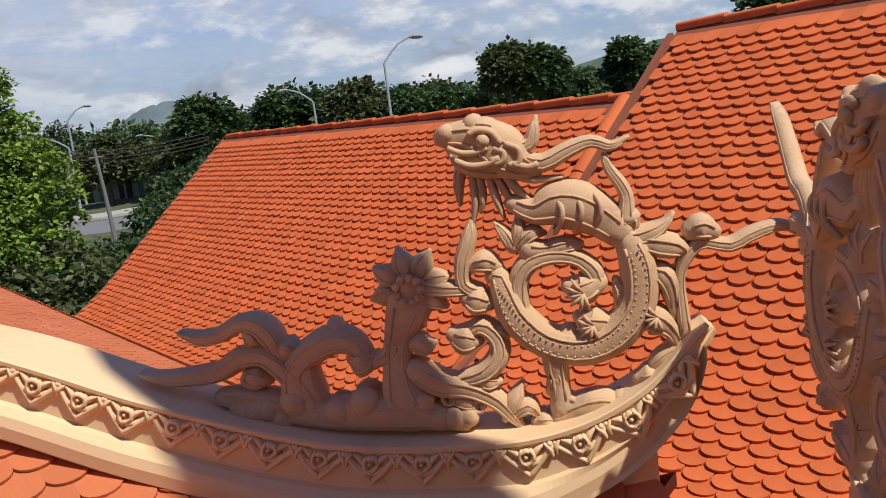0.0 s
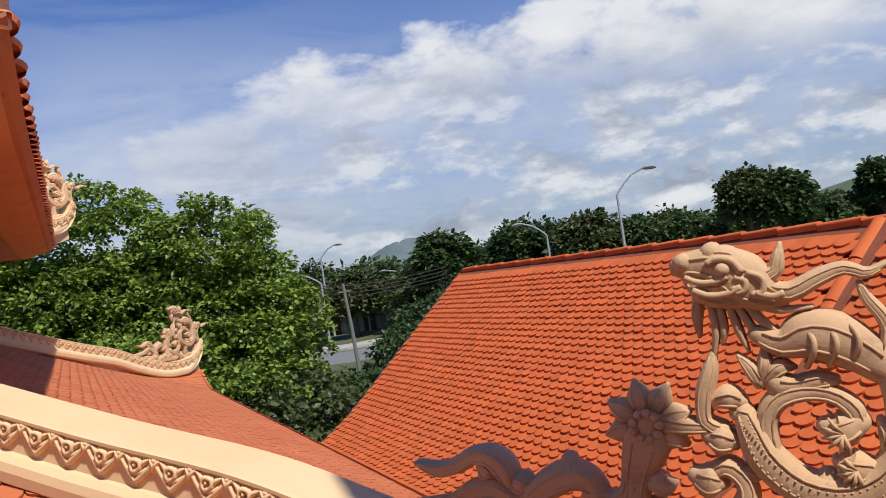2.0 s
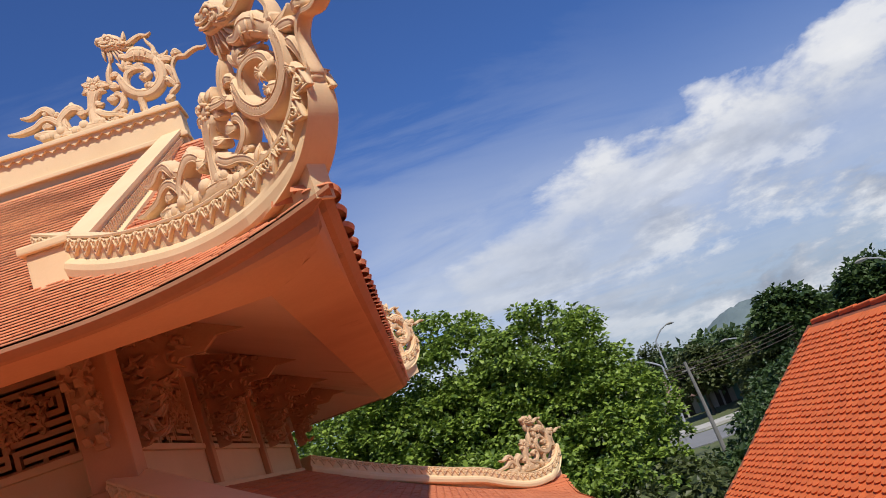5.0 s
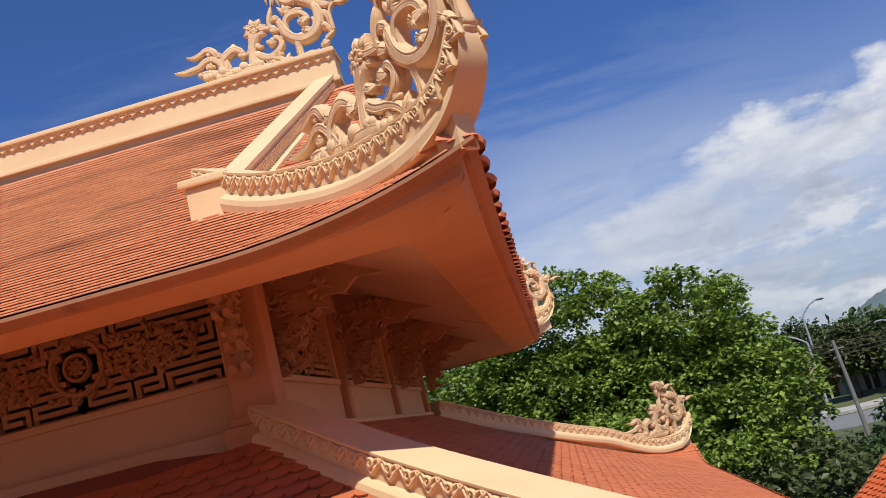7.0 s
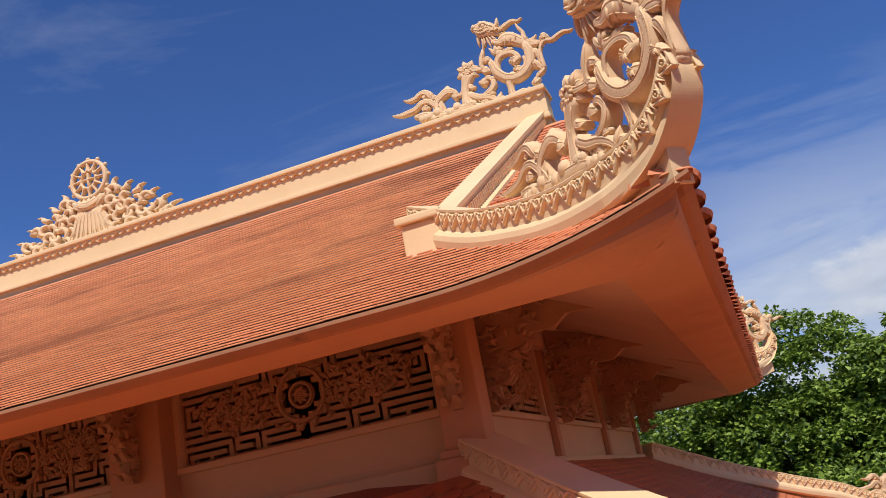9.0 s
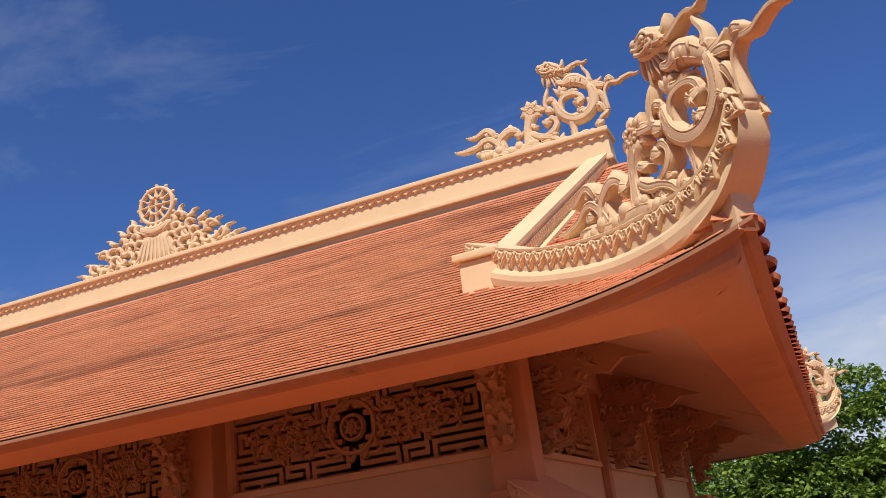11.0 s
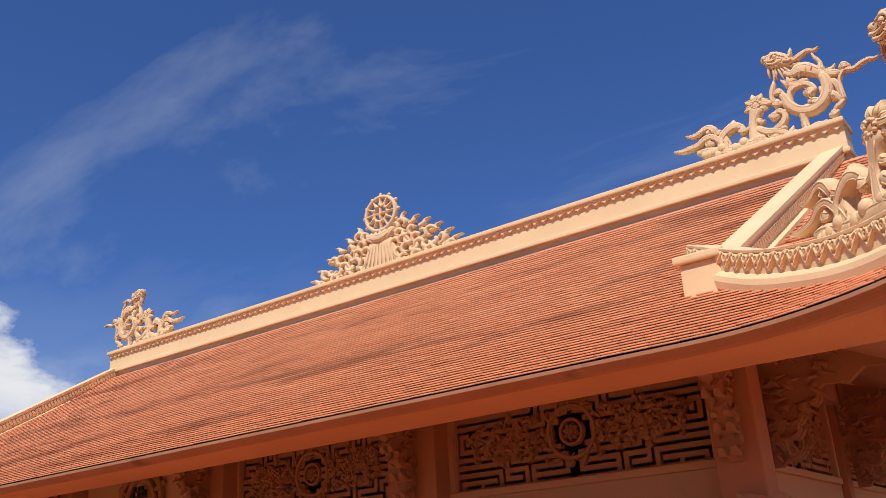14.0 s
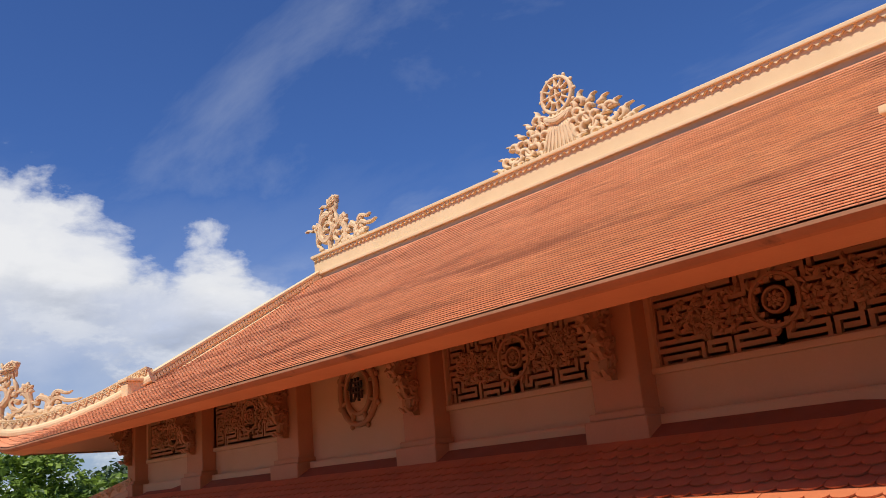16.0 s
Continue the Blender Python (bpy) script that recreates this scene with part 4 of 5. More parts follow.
def beam_mesh(line, wide, thin=0.72):
    """The moulded beam along a line; it thins out and rounds off over its last half metre."""
    bm = bmesh.new()
    left = [0.0]
    for a, b in zip(reversed(line[:-1]), reversed(line[1:])):
        left.append(left[-1] + (b - a).length)
    left.reverse()
    rings = []
    for i, p in enumerate(line):
        t = (line[min(i + 1, len(line) - 1)] - line[max(i - 1, 0)]).normalized()
        a = t.cross(Vector((0, 0, 1))).normalized()
        b = a.cross(t).normalized()
        k = min(1.0, left[i] / 0.55)
        deep, flare = thin + (1 - thin) * k ** 0.7, 0.45 + 0.55 * k
        slim = (0.6 + 0.4 * k) * (1.0 if wide < 0.9 else 0.78 + 0.22 * min(1.0, max(0.0, (left[i] - 0.9) / 0.9)))
        rings.append([bm.verts.new(p + a * u * wide * slim * (flare if abs(u) > 0.19 else 1.0) + b * v * (deep if v < -0.1 else 1.0)) for u, v in BEAM])
    tip = line[-1] + (line[-1] - line[-2]).normalized() * 0.05
    n = len(BEAM)
    mid = sum((v.co for v in rings[-1]), Vector()) / n
    rings.append([bm.verts.new(mid + (v.co - mid) * 0.72 + (tip - line[-1])) for v in rings[-1]])
    for r0, r1 in zip(rings, rings[1:]):
        for j in range(n):
            bm.faces.new((r0[j], r0[(j + 1) % n], r1[(j + 1) % n], r1[j]))
    bm.faces.new(rings[0])
    bm.faces.new(list(reversed(rings[-1])))
    return bm


def along(line, step):
    """Points at even steps along a line, with their direction."""
    out, left = [], step / 2
    for a, b in zip(line, line[1:]):
        d = (b - a).length
        while left <= d:
            out.append((a + (b - a) * (left / d), (b - a).normalized()))
            left += step
        left -= d
    return out


def hip_beam(name, x, y, sx, sy, heights, wide=1.0, thin=0.72, zf=None, reach=0.0, pitch=0.14):
    """A moulded beam down a hip from (x, y). heights: (distance, height over the eye) of its top."""
    line = [Vector((x + sx * s * 0.70711, y + sy * s * 0.70711, H + z)) for s, z in (tuple(q) for q in spline(heights, 16))]
    beam = tpart(name, beam_mesh(line, wide, thin), CREAM, "cream hip beam with moulded edges and relief motifs")
    # the web that carries the beam's end over the tiles
    web = bmesh.new()
    rows = []
    for p in line:
        s = math.hypot(p.x - x, p.y - y)
        if 0.3 < s < reach:
            n = Vector((sy, -sx, 0)) * 0.70711 * 0.05
            z0, z1 = zf(p.x, p.y) - 0.03, p.z - 0.12
            rows.append([web.verts.new((p + n * a).to_2d().to_3d() + Vector((0, 0, z))) for a, z in ((-1, z0), (1, z0), (1, z1), (-1, z1))])
    for r0, r1 in zip(rows, rows[1:]):
        for j in range(4):
            web.faces.new((r0[j], r0[(j + 1) % 4], r1[(j + 1) % 4], r1[j]))
    web.faces.new(rows[0])
    web.faces.new(list(reversed(rows[-1])))
    settle(part("web", web, CREAM, beam, "cream plaster under the beam"), Matrix.Identity(4))
    def girth(p):
        d = (line[-1] - p).length
        k = min(1.0, d / 0.55)
        return (0.6 + 0.4 * k) * (1.0 if wide < 0.9 else 0.78 + 0.22 * min(1.0, max(0.0, (d - 0.9) / 0.9)))
    k = pitch / 0.185
    for p, t in along(line, pitch):
        a = t.cross(Vector((0, 0, 1))).normalized()
        b = a.cross(t).normalized()
        for f in (1, -1):
            ob = new("relief_motif", MOTIF)
            ob.parent = beam
            w = a * f
            q = p + w * 0.149 * wide * girth(p) - b * 0.014
            u = t * -f
            settle(ob, Matrix(((u.x, w.x, b.x, q.x), (u.y, w.y, b.y, q.y), (u.z, w.z, b.z, q.z), (0, 0, 0, 1))) @ Matrix.Diagonal((k, 1, 0.86, 1)))
    return beam


LOWER_TOP = [(0.0, 0.40), (1.1, 0.0), (2.26, -0.36), (2.95, -0.55), (3.45, -0.745), (3.94, -0.895), (4.33, -0.927), (4.60, -0.905), (4.80, -0.82), (4.94, -0.69)]
UPPER_TOP = [(-0.1, 1.90), (0.6, 1.60), (1.12, 1.44), (1.5, 1.36), (1.84, 1.335), (2.08, 1.36), (2.23, 1.44), (2.32, 1.56)]
dragon = None
for sx in (-1, 1):
    for sy in (1, -1):
        az = math.atan2(sy, sx)
        x, y = (WX0 if sx < 0 else WX1), (WY0 if sy > 0 else WY1)
        hip_beam("lower_hip_beam", x, y, sx, sy, LOWER_TOP, 0.76, 0.22, lower_z, 4.83)
        m1 = Matrix.Translation((x + sx * 4.33 * 0.70711, y + sy * 4.33 * 0.70711, H - 0.927)) @ Matrix.Rotation(az, 4, "Z")
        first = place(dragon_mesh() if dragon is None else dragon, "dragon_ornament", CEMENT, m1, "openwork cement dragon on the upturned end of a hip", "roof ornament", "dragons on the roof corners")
        dragon = first.data
        out = 1.65 if sy > 0 else 1.45
        gx, gy = (out if sx < 0 else 2 * CX - out), (-5.1 if sy > 0 else 2 * CY + 5.1)
        hip_beam("upper_hip_beam", gx, gy, sx, sy, UPPER_TOP, 0.7, 0.3, upper_z, 2.22, 0.115)
        m2 = Matrix.Translation((gx + sx * 1.80 * 0.70711, gy + sy * 1.80 * 0.70711, H + 1.33)) @ Matrix.Rotation(az, 4, "Z") @ Matrix.Diagonal((0.97, 1, 0.98, 1))
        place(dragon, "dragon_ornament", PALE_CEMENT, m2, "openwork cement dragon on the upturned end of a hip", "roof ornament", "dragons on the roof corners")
        # rib down the gable, ending in a block over the hip
        fx = 1.66 if sx < 0 else 2 * CX - 1.66
        pts = []
        for i in range(21):
            yy = CY + sy * (0.1 + (abs(CY - gy) + 0.12) * i / 20)
            d = abs((UY0 if sy > 0 else UY1) - yy)
            pts.append(Vector((fx, yy, H + 0.885 + 0.40 * d + 0.030 * d * d + 0.13)))
        pts = [Vector((fx + sx * 0.24 * (1 - i / 20), p.y, pts[0].z + (pts[-1].z - pts[0].z) * i / 20)) for i, p in enumerate(pts)]
        rib = tpart("gable_rib", sweep(bmesh.new(), pts, [(-0.125, -0.34), (0.125, -0.34), (0.125, -0.15), (0.080, -0.14), (0.080, -0.03), (0.100, -0.02), (0.100, 0.01), (-0.100, 0.01), (-0.100, -0.02), (-0.080, -0.03), (-0.080, -0.14), (-0.125, -0.15)]), CREAM, "cream rib along the gable edge")
        teeth = bmesh.new()
        for p, t in along(pts, 0.055):
            for f in (-1, 1):
                box(teeth, -0.012, 0.012, -0.02, 0.02, -0.105, -0.05, m=Matrix.Translation(p + Vector((f * 0.088, 0, 0))) @ Matrix.Rotation(math.asin(max(-1.0, min(1.0, t.z))) * sy, 4, "X"))
        ob = part("dentil_band", teeth, CREAM, rib)
        settle(ob, Matrix.Identity(4))
        ob["kind"] = "stuff"
        by = gy + sy * 0.12
        bz = H + 0.885 + 0.40 * abs((UY0 if sy > 0 else UY1) - by) + 0.030 * ((UY0 if sy > 0 else UY1) - by) ** 2
        box(cap := bmesh.new(), fx - 0.12, fx + 0.12, by - 0.14, by + 0.14, bz - 0.12, bz + 0.15, 0.012)
        box(cap, fx - 0.15, fx + 0.15, by - 0.17, by + 0.17, bz + 0.151, bz + 0.2, 0.012)
        tpart("rib_block", cap, CREAM, "stepped cream block at the foot of the rib")
    # the gable wall behind the skirt
    fx = 1.66 if sx < 0 else 2 * CX - 1.66
    bm = bmesh.new()
    tri = [(UY0 - 1.6, H + 1.35), (CY, H + 3.5), (UY1 + 1.6, H + 1.35)]
    vs = [[bm.verts.new((fx + dx, yy, zz)) for yy, zz in tri] for dx in (-0.1, 0.1)]
    bm.faces.new(vs[0]), bm.faces.new(list(reversed(vs[1])))
    for k in range(3):
        bm.faces.new((vs[0][k], vs[0][(k + 1) % 3], vs[1][(k + 1) % 3], vs[1][k]))
    tpart("gable_wall", bm, CREAM)
    # ridge end dragons
    m3 = Matrix.Translation((RX0 + 0.62 if sx < 0 else RX1 - 0.62, CY, H + 3.90)) @ Matrix.Rotation(0 if sx > 0 else math.pi, 4, "Z") @ Matrix.Diagonal((1.1, 1.0, 1.15, 1))
    place(dragon, "ridge_dragon", PALE_CEMENT, m3, "cream openwork dragon at the end of the main ridge", "roof ornament", "dragons on the ridge ends")

def wheel_ornament(m):
    base = tagged(new("wheel_ornament"), "cream wheel on a lotus seat with cloud scrolls, on the ridge", "roof ornament")
    settle(base, m)
    bm = bmesh.new()
    def both(*p, **k):
        carve(bm, *p, **k)
        carve(wing, *[(-a, b, c) for a, b, c in p], **k)
    cz = 0.62
    for r, t in ((0.185, 0.020), (0.085, 0.014)):
        carve(bm, *[(r * math.cos(a), cz + r * math.sin(a), t) for a in (2 * math.pi * i / 24 for i in range(25))], veins=False, deep=0.8)
    for i in range(12):
        a = 2 * math.pi * i / 12
        c, s = math.cos(a), math.sin(a)
        carve(bm, (0.09 * c, cz + 0.09 * s, 0.02), (0.13 * c, cz + 0.13 * s, 0.012), (0.18 * c, cz + 0.18 * s, 0.009), veins=False, sides=6)
        bead(bm, 0.215 * c, cz + 0.215 * s, 0.02, 0, 1)
    carve(bm, (-0.06, cz, 0.01), (0, cz, 0.012), (0.06, cz, 0.01), veins=False)
    carve(bm, (0, cz - 0.06, 0.01), (0, cz, 0.012), (0, cz + 0.06, 0.01), veins=False)
    part("wheel", bm, PALE_CEMENT, base, "spoked wheel with a beaded rim", True)
    # lotus seat and skirt
    bm = bmesh.new()
    for i in range(-3, 4):
        carve(bm, (i * 0.03, 0.33, 0.03), (i * 0.045, 0.37, 0.034), (i * 0.06, 0.425, 0.01), deep=1.2)
    carve(bm, (-0.16, 0.40, 0.03), (0, 0.345, 0.05), (0.16, 0.40, 0.03), deep=1.2)
    for i in range(-4, 5):
        carve(bm, (i * 0.028, 0.32, 0.026), (i * 0.04, 0.2, 0.03), (i * 0.055, 0.02, 0.035), deep=1.0)
    part("lotus_seat", bm, PALE_CEMENT, base, "", True)
    # clouds and flames to the sides
    bm, wing = bmesh.new(), bmesh.new()
    rng = random.Random(12)
    for row in range(5):
        for col in range(9):
            u, v = 0.19 + col * 0.082 + (row % 2) * 0.04, 0.05 + row * 0.092
            if v > 0.52 * max(0.0, 1 - (u - 0.1) / 0.85) ** 0.8:
                continue
            a0, r, s = rng.random() * 6.28, 0.038 + 0.016 * rng.random(), rng.choice((-1, 1))
            arc = [(u + r * k * math.cos(a0 + s * 4.4 * q), v + r * k * math.sin(a0 + s * 4.4 * q), 0.008 + 0.018 * math.sin(0.4 + 2.6 * q)) for q, k in ((0.0, 1.5), (0.2, 1.15), (0.4, 1.0), (0.6, 0.9), (0.8, 0.75), (1.0, 0.5))]
            both(*arc, veins=False, deep=1.3)
    both((0.1, 0.02, 0.04), (0.4, 0.02, 0.04), (0.78, 0.015, 0.025), veins=False)
    for u, v, du, dv in ((0.24, 0.46, 0.05, 0.09), (0.36, 0.40, 0.08, 0.07), (0.48, 0.34, 0.09, 0.06), (0.6, 0.25, 0.1, 0.06), (0.7, 0.16, 0.12, 0.05), (0.76, 0.07, 0.15, 0.05)):
        both((u, v, 0.022), (u + du * 0.5, v + dv * 0.2, 0.024), (u + du * 0.7, v + dv * 0.75, 0.014), (u + du * 1.3, v + dv, 0.004), veins=False)
    part("cloud_scroll", bm, PALE_CEMENT, base, "", True)
    part("cloud_scroll", wing, PALE_CEMENT, base, "", True)


wheel_ornament(Matrix.Translation((CX, CY, H + 3.90)) @ Matrix.Diagonal((1.35, 1.3, 1.28, 1)))

# ---- the neighbouring hall ----
hall = tagged(thing("side_hall", (-4.4, -3, 0)), "neighbouring hall under a steep roof of orange scalloped tiles", "building")
PITCH = math.tan(radians(41))


def fall(t):
    """Drop of the neighbouring roof at t metres from its ridge; it flares a little at the foot."""
    return PITCH * t - 0.28 * max(0.0, t - 1.4) ** 2 * (1.0 if t < 2.4 else 0.85)


def gable_roof(name, rx, rz, y0, y1, run, label):
    prof = [(t, -fall(abs(t))) for t in np.linspace(-run, run, 25)]
    sec = [(-t, z) for t, z in prof] + [(-t, z - 0.14) for t, z in reversed(prof)]
    bm = sweep(bmesh.new(), [Vector((rx, y0, rz)), Vector((rx, y1, rz))], sec)
    ob = part(name, bm, UNDER, hall, label)
    settle(ob, Matrix.Identity(4))
    return ob


A_X, A_Z, A_Y0, A_Y1 = -4.2, H - 0.115, -9.38, -3.52
B_X, B_Z, B_Y0, B_Y1 = -4.5, H + 0.255, -3.46, 5.0
roof_a = gable_roof("low_roof", A_X, A_Z - 0.02, A_Y0, A_Y1, 2.55, "orange scalloped tile roof")
roof_b = gable_roof("high_roof", B_X, B_Z - 0.02, B_Y0, B_Y1, 2.95, "orange scalloped tile roof")
bm = boxed(-6.3, -2.6, -9.1, 4.8, 0, H - 2.2)
settle(part("wall", bm, WALL, hall), Matrix.Identity(4))
for rx, rz, y0, y1, hide in ((A_X, A_Z, A_Y0, A_Y1, 1.3), (B_X, B_Z, B_Y0, B_Y1, 1.3)):
    for y in (y0 + 0.3, y1 - 0.3):
        bm = bmesh.new()
        tri = [(rx - hide, rz - fall(hide) - 0.15), (rx, rz - 0.17), (rx + hide, rz - fall(hide) - 0.15)]
        vs = [[bm.verts.new((x, y + dy, z)) for x, z in tri] for dy in (-0.1, 0.1)]
        bm.faces.new(vs[0]), bm.faces.new(list(reversed(vs[1])))
        for k in range(3):
            bm.faces.new((vs[0][k], vs[0][(k + 1) % 3], vs[1][(k + 1) % 3], vs[1][k]))
        settle(part("gable_wall", bm, WALL, hall), Matrix.Identity(4))


def cap_row(name, line, w, step, material, parent):
    """Half-round capping tiles, each lapping the next."""
    bm = bmesh.new()
    sec = [(w * math.cos(a), w * 0.7 * math.sin(a)) for a in np.linspace(0, math.pi, 9)]
    for (p, t) in along(line, step):
        sweep(bm, [p - t * step * 0.52, p + t * step * 0.50 + Vector((0, 0, 0.012))], sec + [(-w, -0.03), (w, -0.03)])
    ob = part(name, bm, material, parent, "row of half-round capping tiles")
    settle(ob, Matrix.Identity(4))
    ob["kind"] = "stuff"
    return ob


def slope_line(rx, rz, y, run, lift):
    return [Vector((rx + t, y, rz - fall(t) + lift)) for t in np.linspace(0.05, run, 14)]


cap_row("ridge_capping", [Vector((A_X, A_Y0, A_Z - 0.01)), Vector((A_X, A_Y1, A_Z - 0.01))], 0.027, 0.33, TILE, roof_a)
cap_row("ridge_capping", [Vector((B_X, B_Y0, B_Z - 0.01)), Vector((B_X, B_Y1, B_Z - 0.01))], 0.027, 0.33, TILE, roof_b)
cap_row("edge_capping", slope_line(A_X, A_Z, A_Y1 - 0.10, 2.55, 0.02), 0.05, 0.3, TILE, roof_a)
bm = sweep(bmesh.new(), slope_line(B_X, B_Z, B_Y0 - 0.02, 2.95, -0.02), [(-0.02, -0.1), (0.02, -0.1), (0.02, 0.022), (-0.02, 0.022)])
settle(part("edge_strip", bm, UNDER, roof_b, "weathered cement strip along the roof edge"), Matrix.Identity(4))
bm = sweep(bmesh.new(), slope_line(A_X, A_Z, A_Y0 + 0.02, 2.55, -0.02), [(-0.025, -0.1), (0.025, -0.1), (0.025, 0.035), (-0.025, 0.035)])
settle(part("edge_strip", bm, UNDER, roof_a), Matrix.Identity(4))


# ---- ground and distance ----
bm = bmesh.new()
bmesh.ops.create_grid(bm, x_segments=40, y_segments=40, size=1600)
tagged(mesh_object("ground", bm, GRASS), "grassy ground with bare earth", "ground", kind="structure")


def polar(az, dist, z=0.0):
    a = radians(az)
    return Vector((dist * math.cos(a), dist * math.sin(a), z))


def strip(name, pts, width, z, material, label, category):
    bm = bmesh.new()
    line = [Vector(p) for p in pts]
    sweep(bm, line, [(-width / 2, -0.2), (width / 2, -0.2), (width / 2, z), (-width / 2, z)])
    return tagged(mesh_object(name, bm, material), label, category, kind="structure")


strip("road", [polar(-80, 75), polar(-100, 66), polar(-106, 63), polar(-112, 66), polar(-125, 60), polar(-150, 60)], 9.0, 0.06, ROAD, "grey asphalt road beyond the trees", "road")
strip("pavement", [polar(-80, 83), polar(-100, 74), polar(-106, 71), polar(-112, 74), polar(-125, 68)], 4.0, 0.18, CONCRETE, "pale concrete pavement along the road", "pavement")


def hill(name, az, dist, radius, height, label, material):
    bm = bmesh.new()
    bmesh.ops.create_grid(bm, x_segments=48, y_segments=48, size=1.0)
    for v in bm.verts:
        r = min(1.0, v.co.xy.length)
        k = (math.cos(r * math.pi) + 1) / 2
        n = noise.fractal(Vector((v.co.x * 4 + az, v.co.y * 4, 0)), 1.0, 2.0, 4)
        v.co.z = height * k * (1 + 0.25 * n) - 1
        v.co.x *= radius
        v.co.y *= radius
    ob = mesh_object(name, bm, material, smooth=True)
    ob.location = polar(az, dist)
    return tagged(ob, label, "hill", kind="structure")


HILL_FAR = surface("hazy_hill", (0.10, 0.14, 0.15), (0.14, 0.18, 0.18), 0.02, 0.95, 0.6, 0.1)
HILL = surface("wooded_hill", (0.05, 0.085, 0.05), (0.10, 0.14, 0.075), 0.02, 0.95, 0.8, 0.12)
hill("backdrop_hill", -111.6, 900, 120, 32, "low wooded hill far away", HILL_FAR)
hill("backdrop_hill", -143.0, 420, 110, 21, "wooded hill behind the halls", HILL)


def leaf_cloud(rng, centres, sizes, per, leaf, droop=0.35):
    """Leaves as small folded blades that spread and hang round clump centres: vertices and faces."""
    verts, faces = [], []
    for c, s in zip(centres, sizes):
        d = rng.normal(0, 1, (per, 3))
        d[:, 2] = np.abs(d[:, 2]) * 0.9 - 0.35
        d /= np.linalg.norm(d, axis=1)[:, None]
        r = s * (0.45 + 0.55 * rng.random((per, 1)))
        p = c + d * r * np.array((1, 1, 0.75))
        out = d * np.array((1, 1, 0.5)) + rng.normal(0, 0.4, (per, 3))
        out[:, 2] -= droop
        out /= np.linalg.norm(out, axis=1)[:, None]
        side = np.cross(out, np.array((0, 0, 1.0)) + rng.normal(0, 0.45, (per, 3)))
        side /= np.linalg.norm(side, axis=1)[:, None] + 1e-9
        up = np.cross(side, out)
        l = leaf * (0.6 + 0.8 * rng.random((per, 1)))
        quads = np.stack([p, p + out * l * 0.5 + side * l * 0.36 + up * l * 0.1, p + out * l, p + out * l * 0.5 - side * l * 0.36 + up * l * 0.1], 1)
        k = len(verts) * 4 * per
        verts.append(quads.reshape(-1, 3))
        for i in range(per):
            faces.append((k + 4 * i, k + 4 * i + 1, k + 4 * i + 2))
            faces.append((k + 4 * i, k + 4 * i + 2, k + 4 * i + 3))
    return np.concatenate(verts), faces


def crown_clumps(rng, rx, ry, rz, n, rough=0.25):
    """Clump centres over a lobed, uneven crown."""
    lobes = rng.normal(0, 1, (9, 3))
    lobes /= np.linalg.norm(lobes, axis=1)[:, None]
    out = []
    for i in range(n):
        d = rng.normal(0, 1, 3)
        d /= np.linalg.norm(d)
        if d[2] < -0.55:
            d[2] *= -0.6
        bulge = 0.80 + rough * max(0.0, (lobes @ d).max() - 0.55) * 2.0
        r = bulge * (0.5 + 0.5 * rng.random() ** 0.45)
        out.append(d * r * np.array((rx, ry, rz)))
    return np.array(out)


def tree(name, place_at, height, rx, rz, clumps, per, leaf, clump, leaves, label, seed, trunk=0.25, group=""):
    """A trunk with limbs under a crown of many leaves."""
    rng = np.random.default_rng(seed)
    base = thing(name, place_at)
    tagged(base, label, "tree", group)
    mid = height - rz
    bm = bmesh.new()
    tops = []
    tube(bm, [(0, 0, -0.2), (0.05 * rx, 0, mid * 0.4), (0.0, 0.03 * rx, mid * 0.8), (0.02 * rx, 0, mid + rz * 0.5)], [trunk, trunk * 0.8, trunk * 0.65, trunk * 0.2], 8)
    for i in range(7):
        a = i * 2.4 + seed
        h = mid * (0.55 + 0.06 * i)
        e = (math.cos(a) * rx * 0.65, math.sin(a) * rx * 0.65, mid + rz * (0.1 + 0.08 * (i % 3)))
        tube(bm, [(0, 0, h), (e[0] * 0.45, e[1] * 0.45, h + (e[2] - h) * 0.55), e], [trunk * 0.45, trunk * 0.3, trunk * 0.08], 6)
    part("trunk", bm, BARK, base, "brown trunk with limbs")
    c = crown_clumps(rng, rx, rx, rz, clumps) + np.array((0, 0, mid))
    v, f = leaf_cloud(rng, c, clump * (0.7 + 0.6 * rng.random(clumps)), per, leaf)
    crown = raw("crown", v.tolist(), f, leaves, base)
    crown["label"] = "crown of many small leaves"
    return base


tree("broadleaf_tree", polar(-97.9, 24.5), H + 2.55, 3.1, 3.6, 620, 90, 0.135, 0.37, LEAF, "large broadleaf tree with a dense bright green crown", 3, 0.35)
tree("broadleaf_tree", polar(-90.6, 25.5), H + 3.6, 3.5, 4.2, 740, 90, 0.135, 0.39, LEAF, "tall broadleaf tree with a bright green crown", 4, 0.35)
tree("broadleaf_tree", polar(-82.8, 27), H + 2.3, 3.9, 4.0, 520, 80, 0.145, 0.48, LEAF, "broadleaf tree with a green crown behind the hall's corner", 14, 0.3)
tree("broadleaf_tree", polar(-94.5, 22.5), H - 0.3, 3.6, 2.6, 420, 80, 0.14, 0.44, LEAF, "low spreading broadleaf tree with bright green leaves", 15, 0.25)
tree("broadleaf_tree", polar(-16.5, 40), H + 3.1, 4.6, 4.6, 420, 46, 0.27, 0.6, LEAF, "green tree behind the far corner of the hall", 8, 0.3)
tree("broadleaf_tree", polar(-23.0, 48), H + 3.0, 4.6, 4.4, 320, 40, 0.3, 0.6, LEAF_DARK, "green tree behind the far corner of the hall", 9, 0.3)

